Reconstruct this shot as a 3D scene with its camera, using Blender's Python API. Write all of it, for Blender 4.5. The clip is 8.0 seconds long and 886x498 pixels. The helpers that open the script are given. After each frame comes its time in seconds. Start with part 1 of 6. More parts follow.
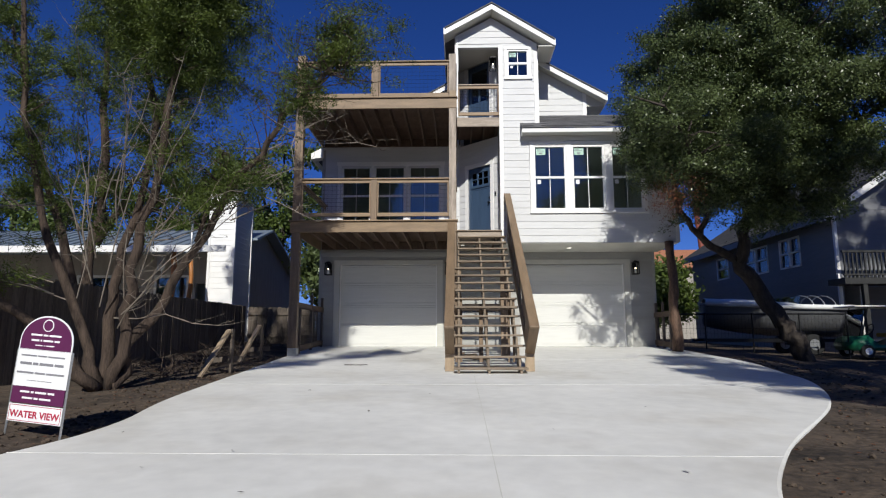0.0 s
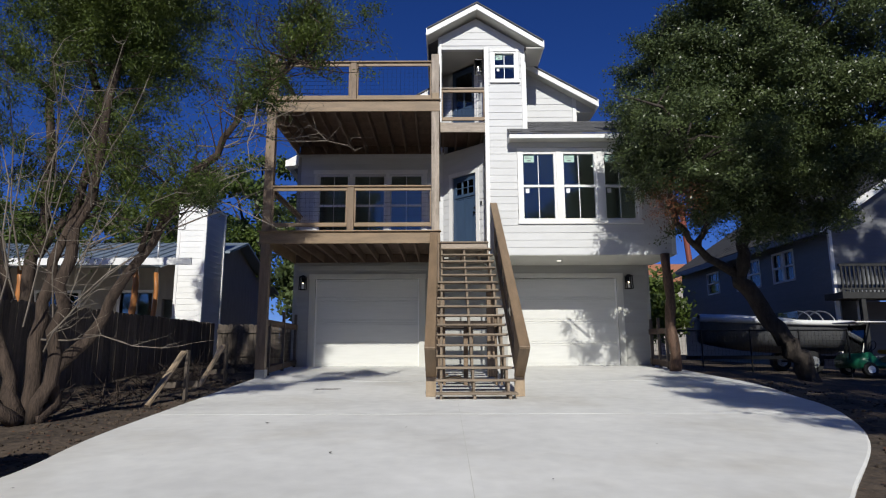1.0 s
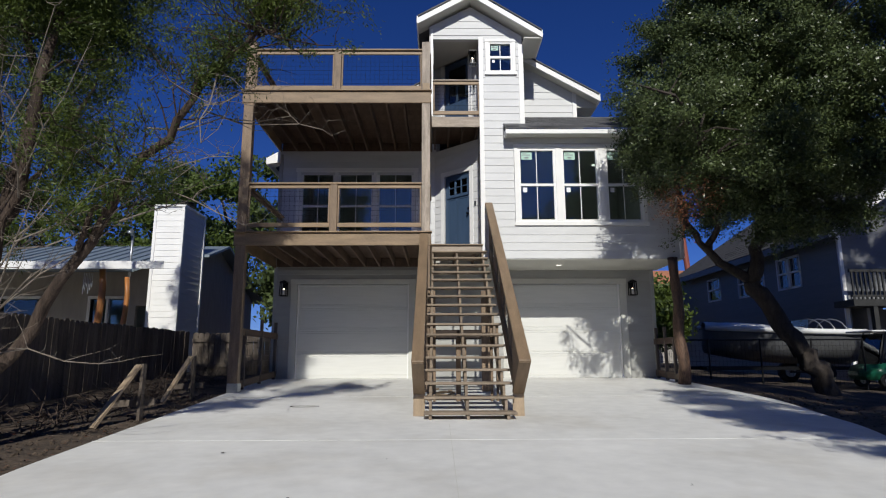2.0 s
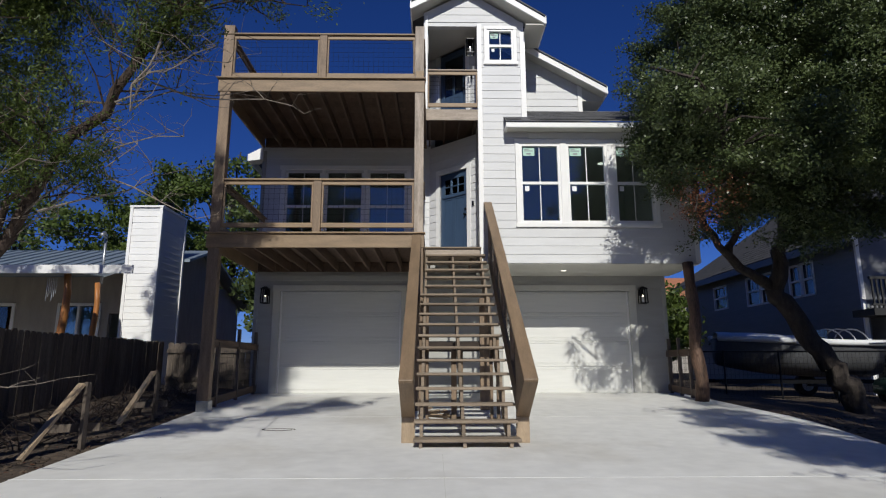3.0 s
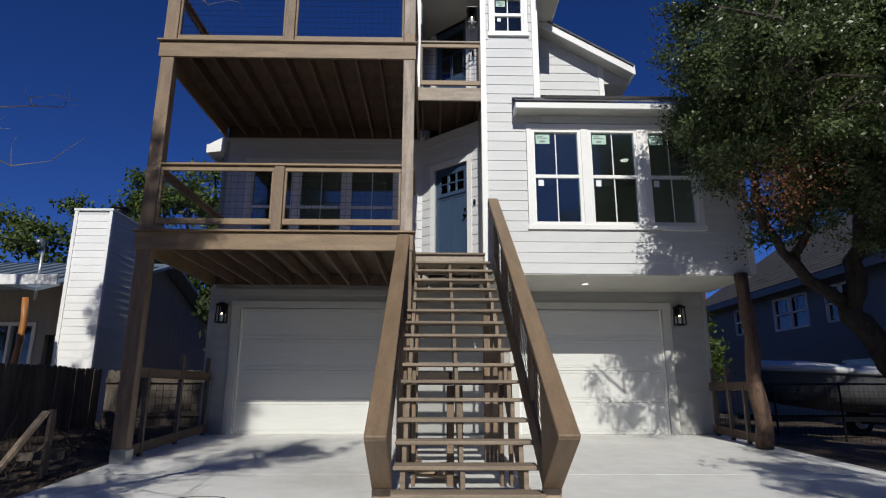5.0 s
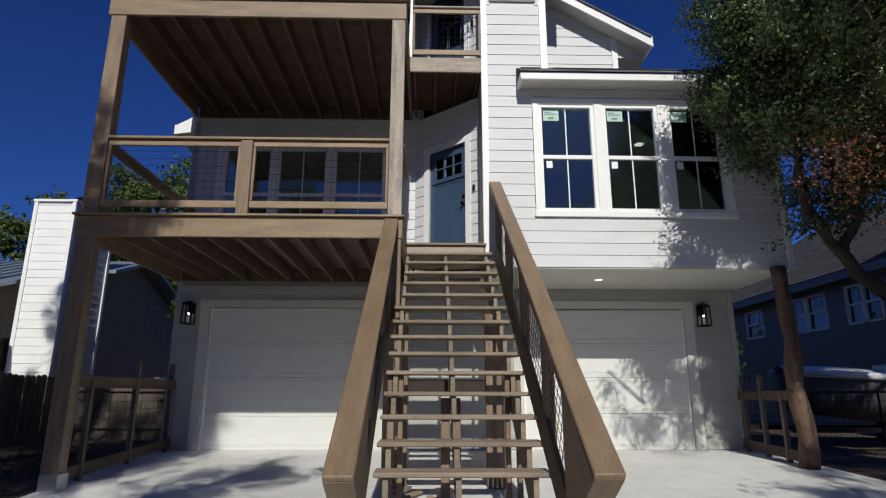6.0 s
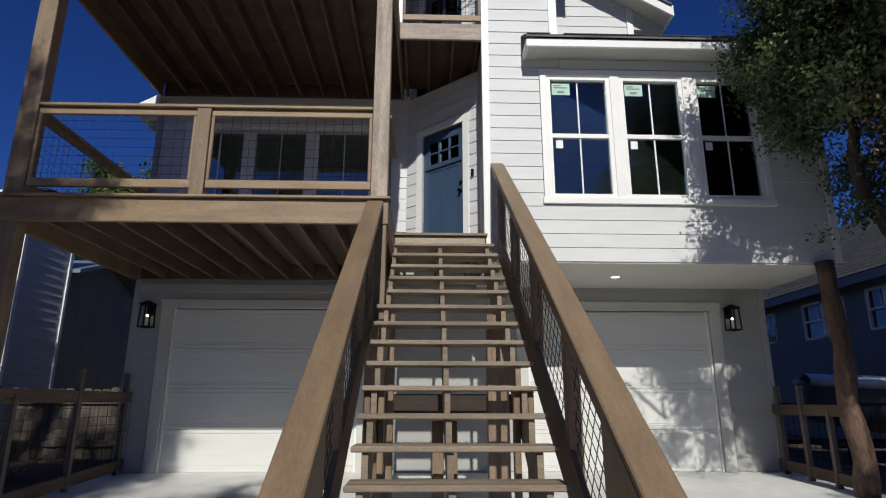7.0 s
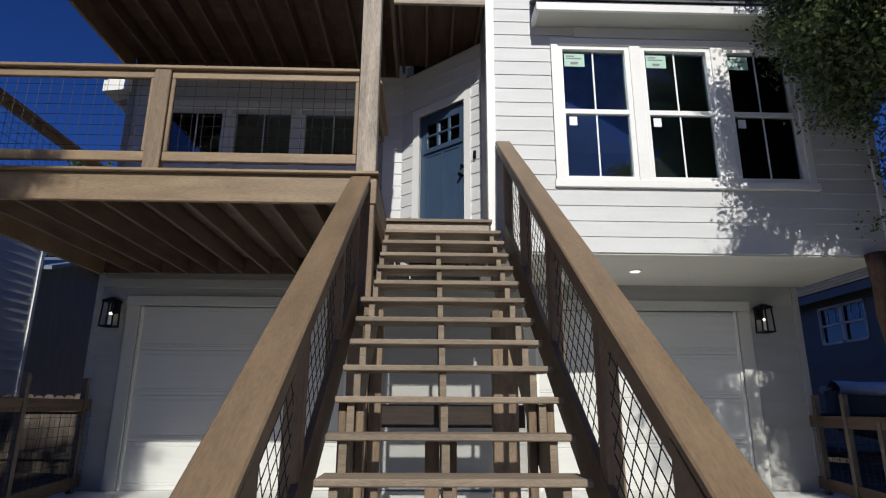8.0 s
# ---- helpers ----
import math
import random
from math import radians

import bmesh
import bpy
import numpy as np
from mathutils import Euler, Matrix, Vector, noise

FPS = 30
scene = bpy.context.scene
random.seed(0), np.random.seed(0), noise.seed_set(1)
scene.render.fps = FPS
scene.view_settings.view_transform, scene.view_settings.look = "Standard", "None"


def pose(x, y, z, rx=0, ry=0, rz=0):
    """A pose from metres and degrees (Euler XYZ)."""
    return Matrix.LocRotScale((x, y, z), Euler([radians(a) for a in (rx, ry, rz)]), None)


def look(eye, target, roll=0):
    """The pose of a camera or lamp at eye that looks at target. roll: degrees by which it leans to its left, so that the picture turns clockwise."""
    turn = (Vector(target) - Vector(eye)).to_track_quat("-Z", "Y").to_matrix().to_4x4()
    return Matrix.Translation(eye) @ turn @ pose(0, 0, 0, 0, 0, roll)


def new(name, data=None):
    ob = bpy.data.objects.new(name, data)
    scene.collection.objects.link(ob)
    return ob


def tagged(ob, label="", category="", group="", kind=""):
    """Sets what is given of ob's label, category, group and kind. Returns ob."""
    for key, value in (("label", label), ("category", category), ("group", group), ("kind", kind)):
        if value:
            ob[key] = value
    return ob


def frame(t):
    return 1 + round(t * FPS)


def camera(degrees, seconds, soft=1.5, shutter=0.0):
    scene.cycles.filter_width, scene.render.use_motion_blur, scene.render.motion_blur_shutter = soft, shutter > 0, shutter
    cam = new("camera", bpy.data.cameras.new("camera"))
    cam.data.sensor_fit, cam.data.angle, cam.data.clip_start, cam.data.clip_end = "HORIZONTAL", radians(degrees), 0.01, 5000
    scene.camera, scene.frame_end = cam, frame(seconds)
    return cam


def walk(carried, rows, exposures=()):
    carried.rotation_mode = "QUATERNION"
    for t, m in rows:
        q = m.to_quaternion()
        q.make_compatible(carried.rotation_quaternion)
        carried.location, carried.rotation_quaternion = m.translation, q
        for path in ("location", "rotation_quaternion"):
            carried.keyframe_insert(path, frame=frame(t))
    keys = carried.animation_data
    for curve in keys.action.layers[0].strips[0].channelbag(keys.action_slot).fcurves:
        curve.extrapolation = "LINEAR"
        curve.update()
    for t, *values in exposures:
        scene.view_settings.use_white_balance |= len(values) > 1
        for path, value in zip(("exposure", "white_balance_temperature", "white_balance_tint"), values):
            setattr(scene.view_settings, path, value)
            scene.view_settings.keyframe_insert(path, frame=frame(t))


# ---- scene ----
cam = camera(74.0, 8.0, soft=1.15)
PATH = [
    (0, (0.082, -0.244, 0.302), (0.029, 1.734, 0.593), -0.0),
    (0.5, (0.109, 0.243, 0.366), (0.081, 2.218, 0.679), -0.1),
    (1, (0.136, 0.712, 0.394), (0.132, 2.683, 0.735), -0.2),
    (1.5, (0.159, 1.201, 0.43), (0.169, 3.169, 0.786), -0.2),
    (3, (0.242, 2.79, 0.603), (0.27, 4.751, 0.991), -0.1),
    (3.5, (0.277, 3.352, 0.639), (0.306, 5.308, 1.055), -0.0),
    (4, (0.303, 3.927, 0.677), (0.332, 5.878, 1.119), 0.0),
    (4.5, (0.312, 4.494, 0.724), (0.343, 6.44, 1.182), 0.1),
    (6, (0.382, 6.296, 0.841), (0.426, 8.236, 1.325), 0.1),
    (6.5, (0.429, 6.896, 0.914), (0.475, 8.835, 1.403), 0.1),
    (7, (0.441, 7.451, 0.951), (0.496, 9.386, 1.453), 0.1),
    (7.5, (0.466, 7.955, 0.976), (0.523, 9.888, 1.488), 0.2),
    (8, (0.489, 8.352, 1.005), (0.543, 10.283, 1.523), 0.3),
]
walk(cam, [(t, look(eye, target, roll)) for t, eye, target, roll in PATH],
     exposures=[(0, 0.12), (1.5, 0.0), (3.5, -0.14), (6.5, -0.14), (8, -0.06)])

# ---- light ----
SUN_EL = radians(34.6)
world = bpy.data.worlds.new("sky")
scene.world = world
world.use_nodes = True
sky = world.node_tree.nodes.new("ShaderNodeTexSky")
sky.sky_type = "NISHITA"
sky.sun_disc = False
sky.sun_elevation = SUN_EL
sky.sun_rotation = radians(181)
sky.altitude = 300
sky.air_density, sky.dust_density, sky.ozone_density = 0.75, 0.05, 5.0
tint = world.node_tree.nodes.new("ShaderNodeHueSaturation")
tint.inputs["Saturation"].default_value, tint.inputs["Value"].default_value = 1.15, 1.0
world.node_tree.links.new(sky.outputs[0], tint.inputs["Color"])
deep = world.node_tree.nodes.new("ShaderNodeMixRGB")
deep.blend_type = "MULTIPLY"
deep.inputs[0].default_value, deep.inputs[2].default_value = 1.0, (0.55, 0.635, 1.10, 1)
world.node_tree.links.new(tint.outputs[0], deep.inputs[1])
back = world.node_tree.nodes["Background"]
back.inputs["Strength"].default_value = 0.062
world.node_tree.links.new(deep.outputs[0], back.inputs[0])
sun = new("sun", bpy.data.lights.new("sun", "SUN"))
sun.data.energy, sun.data.angle, sun.data.color = 4.1, radians(0.55), (1.0, 0.985, 0.915)
sun.matrix_world = look((0, 0, 30), (-0.02 * 30, 30, 30 - 0.69 * 30))


# ---- materials ----
def material(name, base, rough=0.7, metal=0.0, spread=0.12, scale=6.0, fine=60.0, bump=0.25, depth=0.01, stretch=(1, 1, 1), dark=None, stain=0.0, vary=0.0, spec=0.4):
    """Two scales of variation, fine relief, and a change from piece to piece."""
    m = bpy.data.materials.new(name)
    m.use_nodes = True
    n, l = m.node_tree.nodes, m.node_tree.links
    bsdf = n["Principled BSDF"]
    bsdf.inputs["Roughness"].default_value, bsdf.inputs["Metallic"].default_value = rough, metal
    bsdf.inputs["Specular IOR Level"].default_value = spec
    co, mp = n.new("ShaderNodeTexCoord"), n.new("ShaderNodeMapping")
    mp.inputs["Scale"].default_value = stretch
    l.new(co.outputs["Object"], mp.inputs["Vector"])
    big, small = n.new("ShaderNodeTexNoise"), n.new("ShaderNodeTexNoise")
    for node, s, d in ((big, scale, 4), (small, fine, 5)):
        node.inputs["Scale"].default_value, node.inputs["Detail"].default_value = s, d
        l.new(mp.outputs["Vector"], node.inputs["Vector"])
    info = n.new("ShaderNodeObjectInfo")
    shift = n.new("ShaderNodeVectorMath")
    shift.operation = "MULTIPLY_ADD"
    l.new(info.outputs["Random"], shift.inputs[0])
    shift.inputs[1].default_value = (17, 29, 41)
    l.new(mp.outputs["Vector"], shift.inputs[2])
    for node in (big, small):
        l.new(shift.outputs[0], node.inputs["Vector"])
    mix = n.new("ShaderNodeMath")
    mix.operation = "MULTIPLY_ADD"
    l.new(small.outputs[0], mix.inputs[0])
    mix.inputs[1].default_value = 0.45
    half = n.new("ShaderNodeMath")
    half.operation = "MULTIPLY_ADD"
    l.new(big.outputs[0], half.inputs[0])
    half.inputs[1].default_value, half.inputs[2].default_value = 0.55, 0.0
    l.new(half.outputs[0], mix.inputs[2])
    ramp = n.new("ShaderNodeValToRGB")
    lo = dark or tuple(c * (1 - 2.2 * spread) for c in base)
    hi = tuple(min(1, c * (1 + 1.2 * spread)) for c in base)
    ramp.color_ramp.elements[0].position, ramp.color_ramp.elements[0].color = 0.33, (*lo, 1)
    ramp.color_ramp.elements[1].position, ramp.color_ramp.elements[1].color = 0.66, (*hi, 1)
    l.new(mix.outputs[0], ramp.inputs[0])
    out = ramp.outputs[0]
    if stain:
        st = n.new("ShaderNodeTexNoise")
        st.inputs["Scale"].default_value, st.inputs["Detail"].default_value, st.inputs["Roughness"].default_value = 0.55, 6, 0.6
        l.new(co.outputs["Object"], st.inputs["Vector"])
        sr = n.new("ShaderNodeMapRange")
        sr.inputs["From Min"].default_value, sr.inputs["From Max"].default_value = 0.5, 0.72
        sr.inputs["To Max"].default_value = stain
        l.new(st.outputs[0], sr.inputs["Value"])
        sm = n.new("ShaderNodeMixRGB")
        sm.blend_type = "MULTIPLY"
        sm.inputs[2].default_value = (0.72, 0.68, 0.62, 1)
        l.new(sr.outputs[0], sm.inputs[0])
        l.new(out, sm.inputs[1])
        out = sm.outputs[0]
    if vary:
        hsv = n.new("ShaderNodeHueSaturation")
        mr = n.new("ShaderNodeMapRange")
        mr.inputs["To Min"].default_value, mr.inputs["To Max"].default_value = 1 - vary, 1 + vary
        l.new(info.outputs["Random"], mr.inputs["Value"])
        l.new(mr.outputs[0], hsv.inputs["Value"])
        l.new(out, hsv.inputs["Color"])
        out = hsv.outputs[0]
    l.new(out, bsdf.inputs["Base Color"])
    if bump:
        b = n.new("ShaderNodeBump")
        b.inputs["Strength"].default_value, b.inputs["Distance"].default_value = bump, depth
        l.new(mix.outputs[0], b.inputs["Height"])
        l.new(b.outputs[0], bsdf.inputs["Normal"])
    return m


def leaf_material(name, a, b, rough=0.5):
    """Leaves that vary one by one and let some light through."""
    m = bpy.data.materials.new(name)
    m.use_nodes = True
    n, l = m.node_tree.nodes, m.node_tree.links
    bsdf = n["Principled BSDF"]
    geo, ramp = n.new("ShaderNodeNewGeometry"), n.new("ShaderNodeValToRGB")
    ramp.color_ramp.elements[0].color, ramp.color_ramp.elements[1].color = (*a, 1), (*b, 1)
    co, patch, blend = n.new("ShaderNodeTexCoord"), n.new("ShaderNodeTexNoise"), n.new("ShaderNodeMath")
    patch.inputs["Scale"].default_value, patch.inputs["Detail"].default_value = 1.7, 3
    l.new(co.outputs["Object"], patch.inputs["Vector"])
    spreadout = n.new("ShaderNodeMapRange")
    spreadout.inputs["From Min"].default_value, spreadout.inputs["From Max"].default_value = 0.3, 0.7
    spreadout.inputs["To Max"].default_value = 0.55
    l.new(patch.outputs[0], spreadout.inputs["Value"])
    blend.operation = "MULTIPLY_ADD"
    blend.inputs[1].default_value = 0.45
    l.new(geo.outputs["Random Per Island"], blend.inputs[0])
    l.new(spreadout.outputs[0], blend.inputs[2])
    l.new(blend.outputs[0], ramp.inputs[0])
    l.new(ramp.outputs[0], bsdf.inputs["Base Color"])
    bsdf.inputs["Roughness"].default_value = rough
    bsdf.inputs["Specular IOR Level"].default_value = 0.3
    tr, add = n.new("ShaderNodeBsdfTranslucent"), n.new("ShaderNodeMixShader")
    l.new(ramp.outputs[0], tr.inputs["Color"])
    add.inputs[0].default_value = 0.25
    l.new(bsdf.outputs[0], add.inputs[1])
    l.new(tr.outputs[0], add.inputs[2])
    l.new(add.outputs[0], n["Material Output"].inputs["Surface"])
    return m


def glass_material(name, tint, rough=0.02):
    m = bpy.data.materials.new(name)
    m.use_nodes = True
    n, l = m.node_tree.nodes, m.node_tree.links
    glossy, clear = n.new("ShaderNodeBsdfGlossy"), n.new("ShaderNodeBsdfTransparent")
    glossy.inputs["Roughness"].default_value = rough
    glossy.inputs["Color"].default_value = (0.9, 0.95, 1, 1)
    clear.inputs["Color"].default_value = (*tint, 1)
    mix, fr = n.new("ShaderNodeMixShader"), n.new("ShaderNodeFresnel")
    fr.inputs["IOR"].default_value = 1.9
    l.new(fr.outputs[0], mix.inputs[0])
    l.new(clear.outputs[0], mix.inputs[1])
    l.new(glossy.outputs[0], mix.inputs[2])
    l.new(mix.outputs[0], n["Material Output"].inputs["Surface"])
    return m


def glow(name, color, strength):
    m = bpy.data.materials.new(name)
    m.use_nodes = True
    b = m.node_tree.nodes["Principled BSDF"]
    b.inputs["Emission Color"].default_value, b.inputs["Emission Strength"].default_value = (*color, 1), strength
    return m


SIDING = material("painted_siding", (0.62, 0.62, 0.62), 0.55, spread=0.04, scale=1.5, fine=30, bump=0.25, depth=0.004, stretch=(1, 1, 5), vary=0.025, stain=0.12)
# darker copy of the siding for overhung walls, shade included in the grey
SHADEGREY = material("shade_grey_siding", (0.37, 0.365, 0.34), 0.6, spread=0.05, scale=1.5, fine=40, bump=0.2, depth=0.004, stretch=(1, 1, 5), vary=0.02)
WHITE = material("white_trim_paint", (0.80, 0.79, 0.77), 0.45, spread=0.03, scale=2, fine=40, bump=0.12, depth=0.003)
DOORWHITE = material("white_garage_steel", (0.66, 0.655, 0.62), 0.45, spread=0.03, scale=2, fine=60, bump=0.25, depth=0.003, stretch=(1, 1, 9))
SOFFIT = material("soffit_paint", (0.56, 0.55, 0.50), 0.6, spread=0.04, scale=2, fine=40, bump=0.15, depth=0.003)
STAINED = material("stained_deck_timber", (0.275, 0.192, 0.116), 0.55, spread=0.16, scale=2.0, fine=22, bump=0.35, depth=0.004, stretch=(1, 6, 6), vary=0.10, stain=0.25)
STAINED_Y = material("stained_timber_lengthwise", (0.215, 0.148, 0.090), 0.5, spread=0.14, scale=2.0, fine=22, bump=0.3, depth=0.004, stretch=(6, 1, 1.5), vary=0.10, stain=0.2)
STAINED_Z = material("stained_post_timber", (0.235, 0.165, 0.108), 0.6, spread=0.20, scale=2.0, fine=20, bump=0.4, depth=0.005, stretch=(7, 7, 1), vary=0.10, stain=0.3)
# stained timber made darker, with the shade below the decks in its colour
DECKUNDER = material("shade_dark_stained_timber", (0.120, 0.078, 0.054), 0.7, spread=0.2, scale=2.0, fine=24, bump=0.3, depth=0.004, stretch=(6, 1, 6), vary=0.15)
TREAD = material("weathered_tread_timber", (0.25, 0.195, 0.142), 0.7, spread=0.2, scale=2.0, fine=26, bump=0.4, depth=0.004, stretch=(1, 8, 8), vary=0.12, stain=0.3)
PALEPOST = material("weathered_pale_timber", (0.40, 0.335, 0.275), 0.75, spread=0.22, scale=2.0, fine=18, bump=0.45, depth=0.005, stretch=(7, 7, 1), stain=0.4)
PALEBEAM = material("weathered_pale_beam", (0.40, 0.335, 0.275), 0.75, spread=0.2, scale=2.0, fine=18, bump=0.45, depth=0.005, stretch=(1, 7, 7), stain=0.4)
# near-black timber: the shade under the stairs is put into its colour
SHADEWOOD = material("shade_dark_timber", (0.040, 0.028, 0.022), 0.8, spread=0.2, bump=0.3, stretch=(1, 6, 6))
WIRE = material("black_welded_wire", (0.02, 0.02, 0.022), 0.45, 0.6, spread=0.1, bump=0)
CONCRETE = material("new_concrete", (0.69, 0.68, 0.65), 0.8, spread=0.06, scale=0.7, fine=5, bump=0.3, depth=0.005, stain=0.55)
DIRT = material("bare_dirt", (0.082, 0.060, 0.043), 0.95, spread=0.36, scale=1.6, fine=14, bump=1.0, depth=0.05, stain=0.45)
SHINGLE = material("grey_shingle", (0.115, 0.115, 0.12), 0.9, spread=0.25, scale=3, fine=50, bump=0.5, depth=0.006, stretch=(1, 3, 1), vary=0.14)
# grey shingle again, darkened to carry the oak's shade on the neighbour's roof
SHADESHINGLE = material("shade_dark_shingle", (0.062, 0.061, 0.062), 0.95, spread=0.25, scale=3, fine=50, bump=0.5, depth=0.006, stretch=(1, 3, 1), vary=0.14, spec=0.2)
METALROOF = material("blue_grey_metal_roof", (0.24, 0.29, 0.34), 0.4, 0.35, spread=0.06, scale=0.8, fine=20, bump=0.06, depth=0.003)
BARK_C = material("cedar_bark", (0.070, 0.049, 0.037), 0.95, spread=0.30, scale=3, fine=16, bump=1.0, depth=0.03, stretch=(5, 5, 0.7))
BARK_O = material("oak_bark", (0.055, 0.044, 0.036), 0.95, spread=0.32, scale=4, fine=22, bump=1.0, depth=0.03, stretch=(3, 3, 1))
DEADTWIG = material("grey_dead_twig", (0.22, 0.185, 0.15), 0.9, spread=0.2, bump=0.2)
CEDARLEAF = leaf_material("cedar_foliage", (0.012, 0.027, 0.007), (0.125, 0.165, 0.028))
OAKLEAF = leaf_material("oak_foliage", (0.014, 0.027, 0.009), (0.145, 0.185, 0.070), 0.34)
RUSTLEAF = leaf_material("dead_leaves", (0.10, 0.036, 0.018), (0.22, 0.085, 0.038))
HULLGREY = material("chalky_grey_hull", (0.10, 0.102, 0.108), 0.5, spread=0.15, scale=2, fine=20, bump=0.1, depth=0.004, stain=0.4)
FARLEAF = leaf_material("far_foliage", (0.035, 0.060, 0.012), (0.11, 0.150, 0.030))
FENCEWOOD = material("weathered_fence_wood", (0.125, 0.100, 0.080), 0.9, spread=0.25, scale=2, fine=18, bump=0.4, depth=0.005, stretch=(7, 7, 1), vary=0.22)
RAWWOOD = material("raw_lumber", (0.36, 0.27, 0.18), 0.75, spread=0.15, scale=2, fine=25, bump=0.3, depth=0.004, stretch=(6, 6, 1), vary=0.12)
GLASS = glass_material("window_glass", (0.72, 0.80, 0.80))
INSIDE = material("dim_interior_wall", (0.55, 0.54, 0.50), 0.9, spread=0.06, bump=0)
BLUEDOOR = material("blue_door_paint", (0.045, 0.078, 0.135), 0.4, spread=0.06, scale=2, fine=40, bump=0.15, depth=0.003, stretch=(4, 4, 1))
BLACKMETAL = material("black_metal", (0.015, 0.015, 0.016), 0.4, 0.7, spread=0.1, bump=0.05)
BLUEHOUSE = material("blue_grey_siding", (0.18, 0.183, 0.193), 0.6, spread=0.05, scale=2, fine=30, bump=0.2, depth=0.004, stretch=(1, 1, 5), vary=0.03)
OLDSTUCCO = material("tan_board_wall", (0.36, 0.33, 0.29), 0.8, spread=0.08, scale=1.5, fine=30, bump=0.2, depth=0.004, stretch=(4, 4, 1))
ORANGEPOST = material("varnished_cedar_post", (0.42, 0.17, 0.05), 0.45, spread=0.2, scale=3, fine=25, bump=0.3, depth=0.006, stretch=(5, 5, 1))
LOG = material("peeled_log", (0.12, 0.070, 0.045), 0.7, spread=0.35, scale=2.2, fine=12, bump=0.6, depth=0.012, stretch=(4, 4, 1), stain=0.3)
CLAY = material("clay_roof", (0.36, 0.15, 0.08), 0.9, spread=0.15, bump=0.2)
STICKER = material("pale_green_sticker", (0.42, 0.62, 0.52), 0.6, spread=0.05, scale=30, fine=120, bump=0)
PAPER = material("white_vinyl", (0.82, 0.82, 0.83), 0.5, spread=0.02, bump=0)
PURPLE = material("plum_vinyl", (0.105, 0.018, 0.075), 0.5, spread=0.04, bump=0)
REDINK = material("crimson_ink", (0.42, 0.02, 0.06), 0.5, spread=0.03, bump=0)
GREYINK = material("grey_ink", (0.22, 0.22, 0.24), 0.6, spread=0.03, bump=0)
GREENPAINT = material("green_fibreglass", (0.01, 0.10, 0.055), 0.3, spread=0.05, bump=0)
BOATWHITE = material("boat_gelcoat", (0.70, 0.70, 0.69), 0.35, spread=0.05, scale=2, bump=0.05)
CANVAS = material("dark_canvas", (0.03, 0.03, 0.03), 0.8, spread=0.2, scale=4, bump=0.4)
RUBBER = material("rubber", (0.015, 0.015, 0.015), 0.8, spread=0.15, bump=0.2)
GALV = material("galvanised_steel", (0.45, 0.46, 0.47), 0.4, 0.8, spread=0.1, bump=0.05)
RUSTRED = material("red_painted_pole", (0.21, 0.055, 0.035), 0.7, spread=0.2, scale=3, bump=0.2, stretch=(4, 4, 1))
YELLOW = material("yellow_vinyl", (0.55, 0.33, 0.05), 0.5, spread=0.05, bump=0)
BULB = glow("warm_bulb", (1.0, 0.82, 0.55), 5)
CANLIGHT = glow("recessed_bulb", (1.0, 0.93, 0.8), 1.5)


# ---- mesh helpers ----
def box(bm, x0, x1, y0, y1, z0, z1, m=None):
    vs = [bm.verts.new((x, y, z)) for x in (x0, x1) for y in (y0, y1) for z in (z0, z1)]
    if m is not None:
        for v in vs:
            v.co = m @ v.co
    for q in ((0, 1, 3, 2), (4, 6, 7, 5), (0, 4, 5, 1), (2, 3, 7, 6), (0, 2, 6, 4), (1, 5, 7, 3)):
        bm.faces.new([vs[i] for i in q])
    return vs


def beam(bm, p, q, w, h, up=(0, 0, 1)):
    """A squared timber from p to q, w wide and h deep."""
    p, q = Vector(p), Vector(q)
    a = (q - p).normalized()
    s = a.cross(Vector(up)).normalized()
    u = s.cross(a)
    vs = [bm.verts.new(c + s * i * w / 2 + u * j * h / 2) for c in (p, q) for i, j in ((-1, -1), (1, -1), (1, 1), (-1, 1))]
    for f in ((3, 2, 1, 0), (4, 5, 6, 7), (0, 1, 5, 4), (1, 2, 6, 5), (2, 3, 7, 6), (3, 0, 4, 7)):
        bm.faces.new([vs[i] for i in f])
    return vs


def tube(bm, pts, radii, n=8, cap=True):
    """A round body along pts with its own radius at each."""
    pts = [Vector(p) for p in pts]
    rings = []
    for i, p in enumerate(pts):
        a = (pts[min(i + 1, len(pts) - 1)] - pts[max(i - 1, 0)])
        a = a.normalized() if a.length > 1e-6 else Vector((0, 0, 1))
        s = a.cross(Vector((0.31, 0.95, 0.05))).normalized()
        u = s.cross(a)
        rings.append([bm.verts.new(p + radii[i] * (s * math.cos(2 * math.pi * k / n) + u * math.sin(2 * math.pi * k / n))) for k in range(n)])
    for r0, r1 in zip(rings, rings[1:]):
        for k in range(n):
            bm.faces.new((r0[k], r0[(k + 1) % n], r1[(k + 1) % n], r1[k]))
    if cap:
        bm.faces.new(rings[0][::-1])
        bm.faces.new(rings[-1])


def prism(bm, outline, axis, a, b):
    """A flat outline (two coordinates each) given thickness from a to b along x, y or z."""
    def at(p, d):
        return {"x": (d, p[0], p[1]), "y": (p[0], d, p[1]), "z": (p[0], p[1], d)}[axis]
    lo, hi = [bm.verts.new(at(p, a)) for p in outline], [bm.verts.new(at(p, b)) for p in outline]
    n = len(outline)
    bm.faces.new(lo[::-1])
    bm.faces.new(hi)
    for i in range(n):
        bm.faces.new((lo[i], lo[(i + 1) % n], hi[(i + 1) % n], hi[i]))


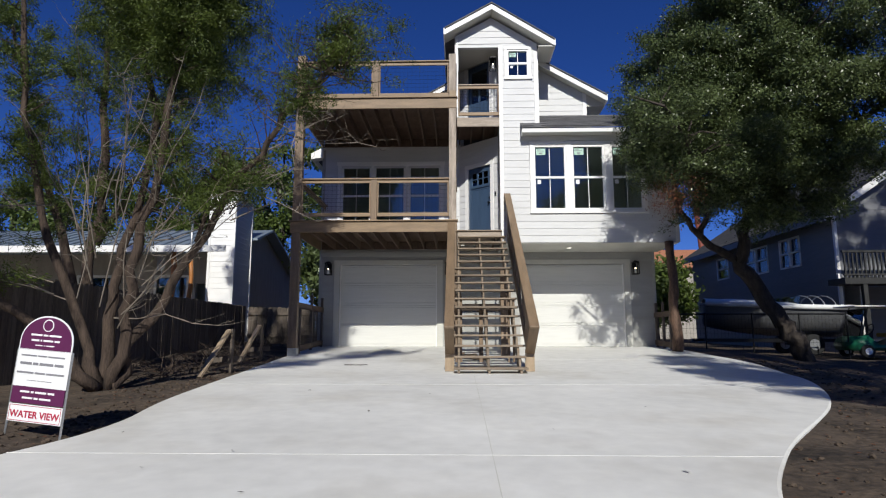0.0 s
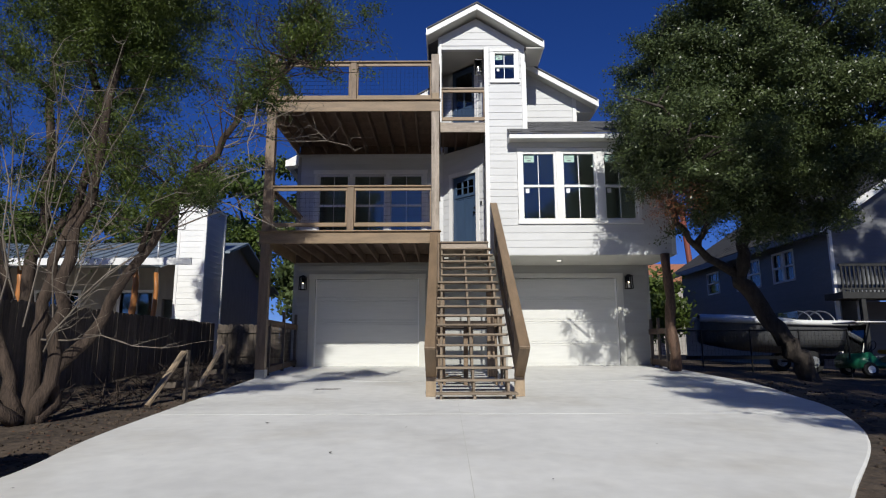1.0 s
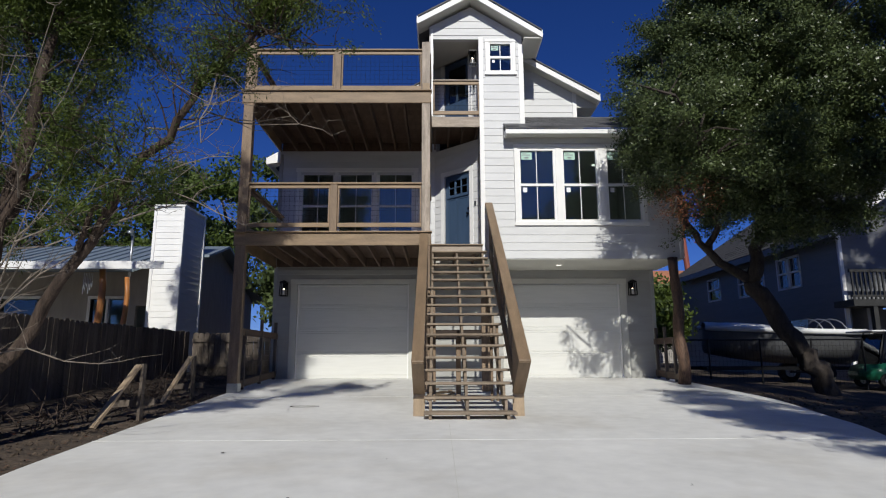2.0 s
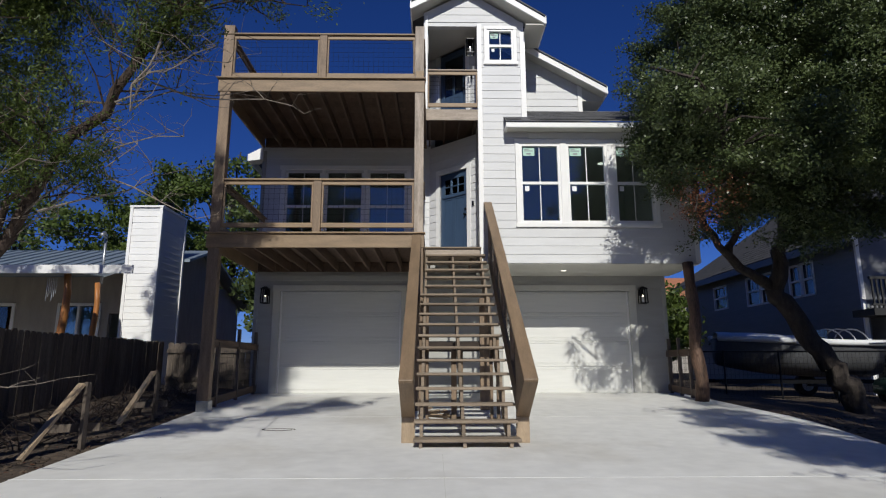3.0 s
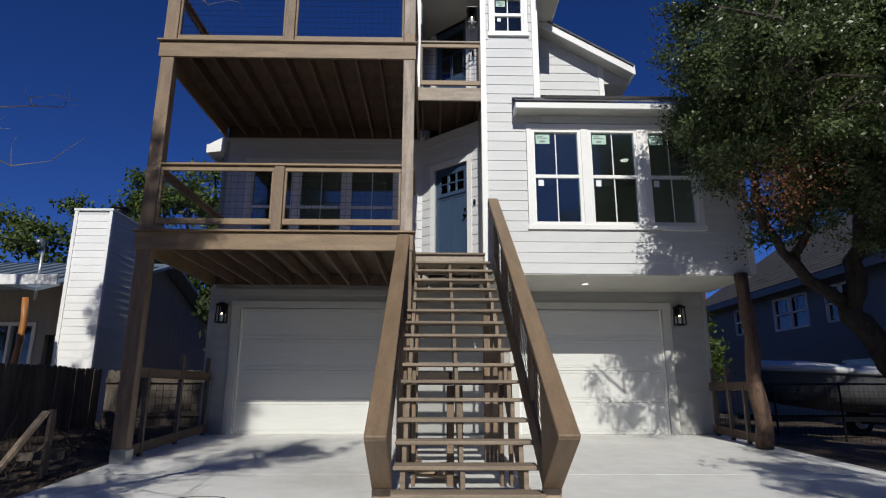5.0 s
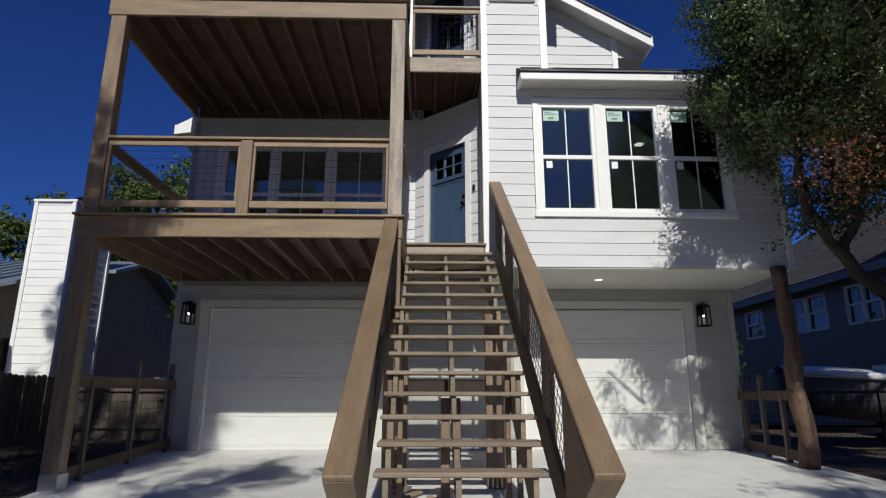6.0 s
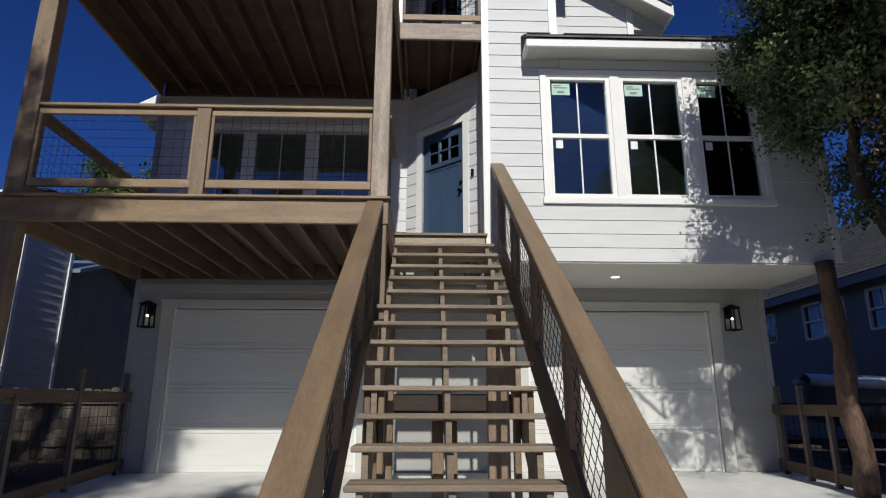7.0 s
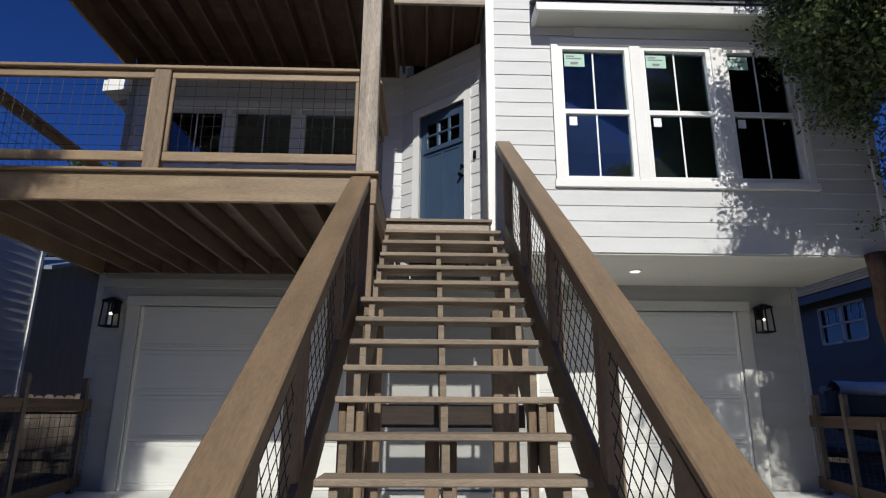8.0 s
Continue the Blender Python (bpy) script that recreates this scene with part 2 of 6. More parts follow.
def soften(bm, w=0.006, seg=1):
    bmesh.ops.bevel(bm, geom=list(bm.edges), offset=w, segments=seg, affect="EDGES", clamp_overlap=True)


def mesh_of(name, bm, mat, smooth=False):
    bmesh.ops.recalc_face_normals(bm, faces=list(bm.faces))
    me = bpy.data.meshes.new(name)
    bm.to_mesh(me)
    bm.free()
    me.materials.append(mat)
    if smooth:
        me.shade_smooth()
    return me


def base_of(ob):
    p = Vector((0, 0, 0))
    while ob is not None:
        p += ob.location
        ob = ob.parent
    return p


def part(name, bm, mat, parent, label="", smooth=False):
    """Links a bmesh, drawn in the world's metres, as one mesh under a thing or a part."""
    bmesh.ops.translate(bm, verts=list(bm.verts), vec=-base_of(parent))
    ob = new(name, mesh_of(name, bm, mat, smooth))
    ob.parent = parent
    return tagged(ob, label)


def thing(name, label, category, at=(0, 0, 0), group="", kind=""):
    ob = new(name)
    ob.location = at
    ob.empty_display_size = 0.1
    return tagged(ob, label, category, group, kind)


def solid(name, bm, mat, label, category="", group="", kind="", smooth=False):
    return tagged(new(name, mesh_of(name, bm, mat, smooth)), label, category, group, kind)


def share(name, me, parent, at):
    ob = new(name, me)
    ob.parent = parent
    ob.location = Vector(at) - base_of(parent)
    return ob


def grid_wires(bm, o, u, v, nu, nv, r=0.0022):
    """A welded wire panel with corner o, spanned by u and v."""
    o, u, v = Vector(o), Vector(u), Vector(v)
    for i in range(nu + 1):
        tube(bm, (o + u * (i / nu), o + u * (i / nu) + v), (r, r), 4, False)
    for j in range(nv + 1):
        tube(bm, (o + v * (j / nv), o + v * (j / nv) + u), (r, r), 4, False)


# ---- ground ----
def drive_z(y):
    return float(np.interp(y, [-60, -12, 0, 4.5, 6, 10, 14.5, 16, 30, 120], [-2.6, -1.4, -0.8, -0.57, -0.49, -0.335, -0.07, 0.0, 0.25, 1.2]))


LEFT = [(-20, -5.5), (-2, -5.2), (2.5, -4.2), (4.25, -3.35), (5.3, -3.12), (6.75, -3.45), (9.9, -3.72), (13.2, -3.80), (16.2, -3.9)]
RIGHT = [(-20, 3.0), (0, 1.1), (3.3, 1.85), (4.9, 2.85), (5.9, 3.75), (7.2, 4.62), (9.0, 5.45), (11.9, 5.95), (13.9, 5.75), (16.2, 5.6)]


def drive_edges(y):
    """The drive's two edges, each a smooth curve."""
    out = []
    for line in (LEFT, RIGHT):
        near = [float(np.interp(y + d, *zip(*line))) for d in (-0.6, -0.4, -0.2, 0.0, 0.2, 0.4, 0.6)]
        out.append(sum(near) / 7)
    return out[0], out[1]


def ground_z(x, y):
    a, b = drive_edges(min(max(y, -20), 16.2))
    z = drive_z(y)
    out = max(a - x, x - b, 0.0)
    rough = 0.05 * noise.noise((x * 0.9, y * 0.9, 0)) + 0.025 * noise.noise((x * 3.1, y * 3.1, 4))
    near = min(1.0, max(0.0, 1.0 + max(a - x, x - b) / 0.3))
    z -= 0.36 * min(1.0, max(0.0, (x - 6.2) / 4.0))
    return z - 0.09 + near * (0.074 + rough * min(1.0, 0.15 + out / 0.6)) + (0.05 * min(1, max(0, a - x) / 1.5))


def make_ground():
    bm = bmesh.new()
    xs = sorted(set([-400, -150, -60, -30, -20] + list(np.arange(-14, 16.01, 0.14)) + [20, 30, 60, 150, 400]))
    ys = sorted(set([-300, -100, -40, -20, -12] + list(np.arange(-6, 24.01, 0.2)) + [28, 36, 60, 120, 400]))
    vs = [[bm.verts.new((x, y, ground_z(x, y))) for x in xs] for y in ys]
    for r0, r1 in zip(vs, vs[1:]):
        for i in range(len(xs) - 1):
            bm.faces.new((r0[i], r0[i + 1], r1[i + 1], r1[i]))
    solid("ground", bm, DIRT, "bare brown dirt yard with patchy rough soil", "ground", kind="structure", smooth=True)


def make_driveway():
    bm = bmesh.new()
    ys = [float(v) for v in np.arange(-8, 16.21, 0.2)]
    joints = [-3.5, 0.3, 4.31, 8.4, 12.4]
    rows = []
    for y in ys:
        a, b = drive_edges(y)
        xs = [a, a + 0.025] + [a + 0.025 + (b - a - 0.05) * k / 14 for k in range(1, 14)] + [b - 0.025, b]
        rows.append([bm.verts.new((x, y, drive_z(y) - (0.012 if k in (0, 16) else 0))) for k, x in enumerate(xs)])
    for r0, r1 in zip(rows, rows[1:]):
        for k in range(16):
            bm.faces.new((r0[k], r0[k + 1], r1[k + 1], r1[k]))
    for side in (0, 16):
        low = [bm.verts.new(r[side].co - Vector((0, 0, 0.13))) for r in rows]
        for i in range(len(rows) - 1):
            bm.faces.new((rows[i][side], rows[i + 1][side], low[i + 1], low[i]))
    drive = solid("driveway", bm, CONCRETE, "pale new concrete driveway sloping up to the garages", "driveway", kind="structure")
    for k, y in enumerate(joints):
        a, b = drive_edges(y)
        bm = bmesh.new()
        box(bm, a + 0.02, b - 0.02, y - 0.006, y + 0.006, drive_z(y) + 0.0015, drive_z(y) + 0.004)
        part("joint", bm, WHITE, drive, "pale sawn control joint")
    bm = bmesh.new()
    for i in range(60):
        y0, y1 = -7 + i * 0.29, -7 + (i + 1) * 0.29
        if y1 > 9.6:
            break
        beam(bm, (0.33, y0, drive_z(y0) + 0.001), (0.33, y1, drive_z(y1) + 0.001), 0.005, 0.003)
    part("joint", bm, SOFFIT, drive, "lengthwise control joint")


make_ground()
make_driveway()


# ---- the house ----
def weld(bm):
    """Joins touching blocks into one body and drops the faces between them."""
    bmesh.ops.remove_doubles(bm, verts=list(bm.verts), dist=0.0005)
    seen = {}
    for f in bm.faces:
        seen.setdefault(tuple(sorted(v.index for v in f.verts)), []).append(f)
    bm.verts.index_update()
    seen = {}
    for f in bm.faces:
        seen.setdefault(tuple(sorted(v.index for v in f.verts)), []).append(f)
    twin = [f for fs in seen.values() if len(fs) > 1 for f in fs]
    bmesh.ops.delete(bm, geom=twin, context="FACES_ONLY")


def cut_boxes(bm, x0, x1, y0, y1, z0, z1, holes=()):
    """A wall along x with rectangular openings (xa, xb, za, zb) right through it."""
    xs = sorted({x0, x1, *[min(max(h[i], x0), x1) for h in holes for i in (0, 1)]})
    zs = sorted({z0, z1, *[min(max(h[i], z0), z1) for h in holes for i in (2, 3)]})
    for a, b in zip(xs, xs[1:]):
        for c, d in zip(zs, zs[1:]):
            mx, mz = (a + b) / 2, (c + d) / 2
            if not any(h[0] < mx < h[1] and h[2] < mz < h[3] for h in holes):
                box(bm, a, b, y0, y1, c, d)
    weld(bm)


BOARDS = {}


def lap_board(length, h, mat):
    """One lap siding board: proud at the bottom, thin at the top."""
    key = (round(length, 2), round(h, 3), mat.name)
    if key not in BOARDS:
        bm = bmesh.new()
        vs = box(bm, 0, length, -0.016, 0, 0, h)
        for v in vs:
            if v.co.y < -0.01 and v.co.z > 0.01:
                v.co.y = -0.006
        BOARDS[key] = mesh_of("siding_board", bm, mat)
    return BOARDS[key]


def siding(wall, o, turn, length, z0, z1, step, mat, holes=(), limit=None):
    """Lap boards on a wall that starts at o, runs along its turned x and faces its turned -y. limit(z) gives the ends at that height."""
    m = Matrix.Rotation(radians(turn), 4, "Z")
    k, z = 0, z0
    while z < z1 - 0.02:
        h = min(step, z1 - z)
        a, b = limit(z + h * 0.6) if limit else (0.0, length)
        a, b = max(a, 0.0), min(b, length)
        runs = [(a, b)] if b - a > 0.03 else []
        for ha, hb, hc, hd in holes:
            if hc < z + h * 0.5 < hd:
                runs = [r for p, q in runs for r in ((p, min(q, ha)), (max(p, hb), q)) if r[1] - r[0] > 0.015]
        for p, q in runs:
            ob = new("siding_board", lap_board(q - p, h, mat))
            ob.parent = wall
            ob.location = Vector(o) + m @ Vector((p, 0, 0)) + Vector((0, 0, z)) - base_of(wall)
            ob.rotation_euler = (0, 0, radians(turn))
        z += h


def trim(parent, x0, x1, y0, y1, z0, z1, mat=None, name="trim_board"):
    bm = bmesh.new()
    box(bm, x0, x1, y0, y1, z0, z1)
    soften(bm, 0.004)
    return part(name, bm, mat or WHITE, parent)


house = thing("house", "three-storey pale grey lap-sided house with white trim over two garages", "house", (0.9, 16, 0))
WALLY, GARY, DECKY = 14.44, 16.08, 16.1
WIN = (1.915, 4.875, 3.355, 5.255)
SWIN = (1.30, 2.02, 6.95, 7.87)


def tower_limit(z):
    if z < 7.35:
        return (1.18, 2.17)
    apex = 8.60
    return (max(0.02, 0.97 - (apex - z) / 0.58), min(2.17, 0.97 + (apex - z) / 0.58))


def house_walls():
    bm = bmesh.new()
    cut_boxes(bm, 1.18, 5.6, WALLY, WALLY + 0.15, 2.62, 5.5, [WIN])
    cut_boxes(bm, 1.18, 2.17, WALLY, WALLY + 0.15, 5.5, 7.4, [SWIN])
    cut_boxes(bm, 0.0, 2.17, WALLY, WALLY + 0.15, 7.4, 7.7, [SWIN, (0.08, 1.16, 7.0, 7.88)])
    cut_boxes(bm, 0.0, 2.17, WALLY, WALLY + 0.15, 7.7, 7.95, [SWIN, (0.08, 1.16, 7.0, 7.88)])
    prism(bm, [(0.0, 7.95), (2.17, 7.95), (0.97, 8.7), (0.0, 8.18)], "y", WALLY, WALLY + 0.15)
    front = part("wall", bm, SIDING, house, "pale grey lap-sided front wall of the upper storeys")
    siding(front, (0, WALLY, 0), 0, 5.6, 2.62, 8.7, 0.178, SIDING, [WIN, SWIN, (0.0, 1.18, 2.0, 7.88), (2.17, 6.0, 5.48, 9)], lambda z: (1.18, 5.6) if z < 5.5 else tower_limit(z))
    # back gable, right of the tower
    bm = bmesh.new()
    prism(bm, [(2.1, 5.9), (3.62, 5.9), (3.62, 6.95), (2.1, 7.85)], "y", 15.42, 15.55)
    gable = part("wall", bm, SIDING, house, "pale grey lap-sided back gable wall")
    siding(gable, (0, 15.42, 0), 0, 3.55, 6.1, 7.8, 0.178, SIDING, (), lambda z: (2.17, min(3.55, 3.62 - (z - 6.98) / 0.59)))
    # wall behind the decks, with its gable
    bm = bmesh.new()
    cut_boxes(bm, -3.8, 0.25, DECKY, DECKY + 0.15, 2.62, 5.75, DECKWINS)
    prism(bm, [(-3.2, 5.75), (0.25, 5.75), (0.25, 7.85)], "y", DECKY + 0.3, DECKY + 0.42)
    rear = part("wall", bm, SHADEGREY, house, "pale grey lap-sided wall behind the decks")
    siding(rear, (-3.8, DECKY, 0), 0, 3.95, 2.92, 5.75, 0.178, SIDING, [(a + 3.8, b + 3.8, c, d) for a, b, c, d in DECKWINS])
    siding(rear, (-3.8, DECKY + 0.3, 0), 0, 3.95, 5.75, 7.8, 0.178, SIDING, (), lambda z: ((z - 5.35) / 0.634, 3.95))
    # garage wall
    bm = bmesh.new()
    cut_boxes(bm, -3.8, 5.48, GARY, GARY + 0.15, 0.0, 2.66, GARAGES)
    low = part("wall", bm, SHADEGREY, house, "lap-sided garage wall with shade greyed into its colour")
    siding(low, (-3.8, GARY, 0), 0, 9.28, 0.02, 2.66, 0.178, SHADEGREY, [(a + 3.8 - 0.15, b + 3.8 + 0.15, -1, d + 0.12) for a, b, c, d in GARAGES])
    # sides and back close the house
    for x0, x1, y0, y1, z0, z1 in ((-3.8, -3.65, 16.25, 24, 0, 5.62), (5.33, 5.48, 16.23, 24, 0, 2.66), (5.45, 5.6, WALLY + 0.15, 24, 2.66, 5.5), (-3.8, 5.6, 24, 24.15, 0, 5.5), (3.5, 3.62, 15.55, 24, 5.9, 6.9)):
        bm = bmesh.new()
        box(bm, x0, x1, y0, y1, z0, z1)
        part("wall", bm, SIDING, house, "plain pale grey side wall")
    bm = bmesh.new()
    prism(bm, [(-3.8, 5.504), (5.6, 5.504), (3.6, 6.9), (1.17, 8.3)], "y", 24, 24.15)
    part("wall", bm, SIDING, house, "plain pale grey back gable")
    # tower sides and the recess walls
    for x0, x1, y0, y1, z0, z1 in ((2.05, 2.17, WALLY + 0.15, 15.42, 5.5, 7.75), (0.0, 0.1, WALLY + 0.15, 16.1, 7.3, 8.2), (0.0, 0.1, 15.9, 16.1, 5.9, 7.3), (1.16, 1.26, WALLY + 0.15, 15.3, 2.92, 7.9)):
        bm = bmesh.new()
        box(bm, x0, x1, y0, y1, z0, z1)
        part("wall", bm, SHADEGREY, house, "side wall of the tower and its recess, greyed for shade")
    for x0, x1, y0, y1, z0, z1 in ((-3.65, 5.45, 16.25, 23.95, 2.66, 2.9), (1.26, 5.45, WALLY + 0.15, 16.25, 2.66, 2.9), (-3.65, 5.45, 16.25, 23.95, 5.5, 5.6), (1.26, 5.45, WALLY + 0.15, 16.25, 5.42, 5.5)):
        bm = bmesh.new()
        box(bm, x0, x1, y0, y1, z0, z1)
        part("storey_floor", bm, INSIDE, house)
    for x0, x1, y0, y1, z0, z1 in ((1.3, 5.4, 18.2, 18.3, 2.9, 5.5), (-3.6, 0.2, 18.6, 18.7, 2.9, 5.5), (1.26, 2.05, 16.2, 16.3, 5.6, 7.6)):
        bm = bmesh.new()
        box(bm, x0, x1, y0, y1, z0, z1)
        part("partition_wall", bm, INSIDE, house)
    for x, y in ((4.35, 16.6), (2.2, 17.0)):
        bm = bmesh.new()
        bmesh.ops.create_cone(bm, cap_ends=True, segments=16, radius1=0.08, radius2=0.08, depth=0.01, matrix=Matrix.Translation((x, y, 5.49)))
        part("ceiling_light", bm, CANLIGHT, house, "small lit ceiling lamp indoors")
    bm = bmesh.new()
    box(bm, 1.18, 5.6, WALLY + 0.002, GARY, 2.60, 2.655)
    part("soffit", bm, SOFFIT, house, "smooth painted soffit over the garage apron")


DECKWINS = [(-3.27, -2.41, 3.36, 5.14), (-2.33, -1.43, 3.36, 5.14), (-1.34, -0.42, 3.36, 5.14)]
GARAGES = [(-3.24, -0.52, 0.0, 2.26), (1.92, 4.65, 0.0, 2.26)]
house_walls()


def sash_window(x0, x1, y, z0, z1, sticker=True, frame=0.055):
    """A double-hung window: white frame, meeting rail, four tall lights; the glass is set back."""
    w = thing_part("window", house)
    bm = bmesh.new()
    for a, b, c, d in ((x0, x0 + frame, z0, z1), (x1 - frame, x1, z0, z1), (x0 + frame, x1 - frame, z0, z0 + frame), (x0 + frame, x1 - frame, z1 - frame, z1)):
        box(bm, a, b, y - 0.012, y + 0.07, c, d)
    zm = (z0 + z1) / 2
    box(bm, x0 + frame, x1 - frame, y, y + 0.07, zm - 0.028, zm + 0.028)
    part("window_frame", bm, WHITE, w)
    xm = (x0 + x1) / 2
    for c, d, back in ((z0 + frame, zm - 0.028, 0.03), (zm + 0.028, z1 - frame, 0.045)):
        bm = bmesh.new()
        box(bm, xm - 0.009, xm + 0.009, y + back - 0.008, y + back - 0.002, c, d)
        part("glazing_bar", bm, WHITE, w)
        bm = bmesh.new()
        box(bm, x0 + frame, x1 - frame, y + back, y + back + 0.006, c, d)
        part("pane", bm, GLASS, w).visible_shadow = False
    if sticker:
        s = min(1.0, (x1 - x0) / 0.8)
        bm = bmesh.new()
        box(bm, x0 + frame + 0.03, x0 + frame + 0.03 + 0.24 * s, y + 0.036, y + 0.0405, z1 - frame - 0.03 - 0.17 * s, z1 - frame - 0.03)
        st = part("sticker", bm, STICKER, w, "pale green maker's sticker with plain bars")
        for k, (u0, u1, v) in enumerate(((0.1, 0.5, 0.8), (0.1, 0.85, 0.62), (0.3, 0.7, 0.3), (0.3, 0.65, 0.2))):
            bm = bmesh.new()
            xa, ztop = x0 + frame + 0.03, z1 - frame - 0.03 - 0.17 * s
            box(bm, xa + 0.24 * s * u0, xa + 0.24 * s * u1, y + 0.0335, y + 0.036, ztop + 0.17 * s * v - 0.008, ztop + 0.17 * s * v + 0.008)
            part("bar", bm, GREYINK, st)
        bm = bmesh.new()
        box(bm, x0 + frame + 0.05, x0 + frame + 0.05 + 0.09 * s, y + 0.022, y + 0.0265, zm - 0.028 - 0.14 * s, zm - 0.06)
        part("sticker", bm, PAPER, w, "small white sticker")
    return w


def thing_part(name, parent):
    ob = new(name)
    ob.parent = parent
    ob.empty_display_size = 0.1
    return ob


def casing(x0, x1, z0, z1, y, w=0.085, sill=0.05):
    """White boards round an opening."""
    trim(house, x0 - w, x0, y - 0.03, y + 0.02, z0, z1, name="casing")
    trim(house, x1, x1 + w, y - 0.03, y + 0.02, z0, z1, name="casing")
    trim(house, x0 - w - 0.01, x1 + w + 0.01, y - 0.034, y + 0.02, z1, z1 + w, name="casing")
    trim(house, x0 - w - 0.02, x1 + w + 0.02, y - 0.05, y + 0.02, z0 - w, z0, name="sill")


def house_windows():
    y = WALLY
    a, b, c, d = WIN
    casing(a + 0.09, b - 0.09, c + 0.09, d - 0.09, y)
    lights = [(2.005, 2.855), (2.985, 3.83), (3.975, 4.785)]
    for x0, x1 in lights:
        sash_window(x0, x1, y, c + 0.09, d - 0.09)
    for (_, x0), (x1, _) in zip(lights, lights[1:]):
        trim(house, x0, x1, y - 0.03, y + 0.05, c + 0.09, d - 0.09, name="mullion")
    a, b, c, d = SWIN
    casing(a + 0.08, b - 0.08, c + 0.08, d - 0.08, y, 0.075)
    sash_window(a + 0.08, b - 0.08, y, c + 0.08, d - 0.08, frame=0.04)
    for a, b, c, d in DECKWINS:
        sash_window(a, b, DECKY, c, d, sticker=False)
    for (_, x0, _, _), (x1, _, _, _) in zip(DECKWINS, DECKWINS[1:]):
        trim(house, x0, x1, DECKY - 0.035, DECKY + 0.02, 3.36, 5.14, WHITE, name="mullion")
    trim(house, -3.37, -3.27, DECKY - 0.035, DECKY + 0.02, 3.36, 5.14, WHITE, name="casing")
    trim(house, -0.42, -0.32, DECKY - 0.035, DECKY + 0.02, 3.36, 5.14, WHITE, name="casing")
    trim(house, -3.40, -0.30, DECKY - 0.04, DECKY + 0.02, 5.14, 5.24, WHITE, name="casing")
    trim(house, -3.40, -0.30, DECKY - 0.05, DECKY + 0.02, 3.26, 3.36, WHITE, name="sill")
    # corner boards
    trim(house, 1.15, 1.25, y - 0.035, y + 0.1, 2.72, 7.9, name="corner_board")
    trim(house, 0.03, 0.085, y - 0.035, y + 0.1, 5.92, 8.1, name="corner_board")
    trim(house, 2.075, 2.19, y - 0.035, y + 0.1, 5.72, 7.72, name="corner_board")
    trim(house, 5.53, 5.62, y - 0.035, y + 0.1, 2.62, 5.45, name="corner_board")
    trim(house, 3.54, 3.64, 15.385, 15.5, 6.1, 6.98, name="corner_board")
    trim(house, -3.83, -3.74, DECKY - 0.035, DECKY + 0.1, 0.02, 5.6, SHADEGREY, name="corner_board")
    trim(house, 5.42, 5.50, GARY - 0.035, GARY + 0.1, 0.02, 2.6, SHADEGREY, name="corner_board")
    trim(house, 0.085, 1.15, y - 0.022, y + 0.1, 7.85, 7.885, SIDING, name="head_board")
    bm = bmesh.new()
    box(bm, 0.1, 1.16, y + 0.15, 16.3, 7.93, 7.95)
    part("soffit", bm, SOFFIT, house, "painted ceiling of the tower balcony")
    trim(house, -3.74, 1.15, GARY - 0.03, GARY + 0.02, 2.50, 2.62, SHADEGREY, name="frieze_board")


house_windows()


def roof_slab(p, q, y0, y1, thick, mat):
    """A sloping roof plate from p to q in the x-z plane."""
    bm = bmesh.new()
    prism(bm, [p, q, (q[0], q[1] - thick), (p[0], p[1] - thick)], "y", y0, y1)
    return part("roof", bm, mat, house, "grey asphalt shingle roof")


def shingles(roof, o, along, up, length, slope_len, course=0.14, tab=0.3, mat=None):
    """Courses of tabs on a roof plane, each a shared thin plate."""
    along, up = Vector(along).normalized(), Vector(up).normalized()
    nrm = along.cross(up).normalized()
    if nrm.z < 0:
        nrm = -nrm
    bm = bmesh.new()
    a, u = along * (tab - 0.008), up * course * 1.2
    lo = [Vector((0, 0, 0)), a, a + u, u]
    top = [nrm * 0.012, a + nrm * 0.012, a + u + nrm * 0.003, u + nrm * 0.003]
    lv, tv = [bm.verts.new(v) for v in lo], [bm.verts.new(v) for v in top]
    bm.faces.new(tv)
    for i in range(4):
        bm.faces.new((lv[i], lv[(i + 1) % 4], tv[(i + 1) % 4], tv[i]))
    me = mesh_of("shingle", bm, mat or SHINGLE)
    for r in range(int(slope_len / course)):
        off = (r % 2) * tab / 2 + random.uniform(-0.02, 0.02)
        for c in range(int((length - off) / tab)):
            share("shingle", me, roof, Vector(o) + along * (c * tab + off) + up * (r * course) + nrm * 0.002)


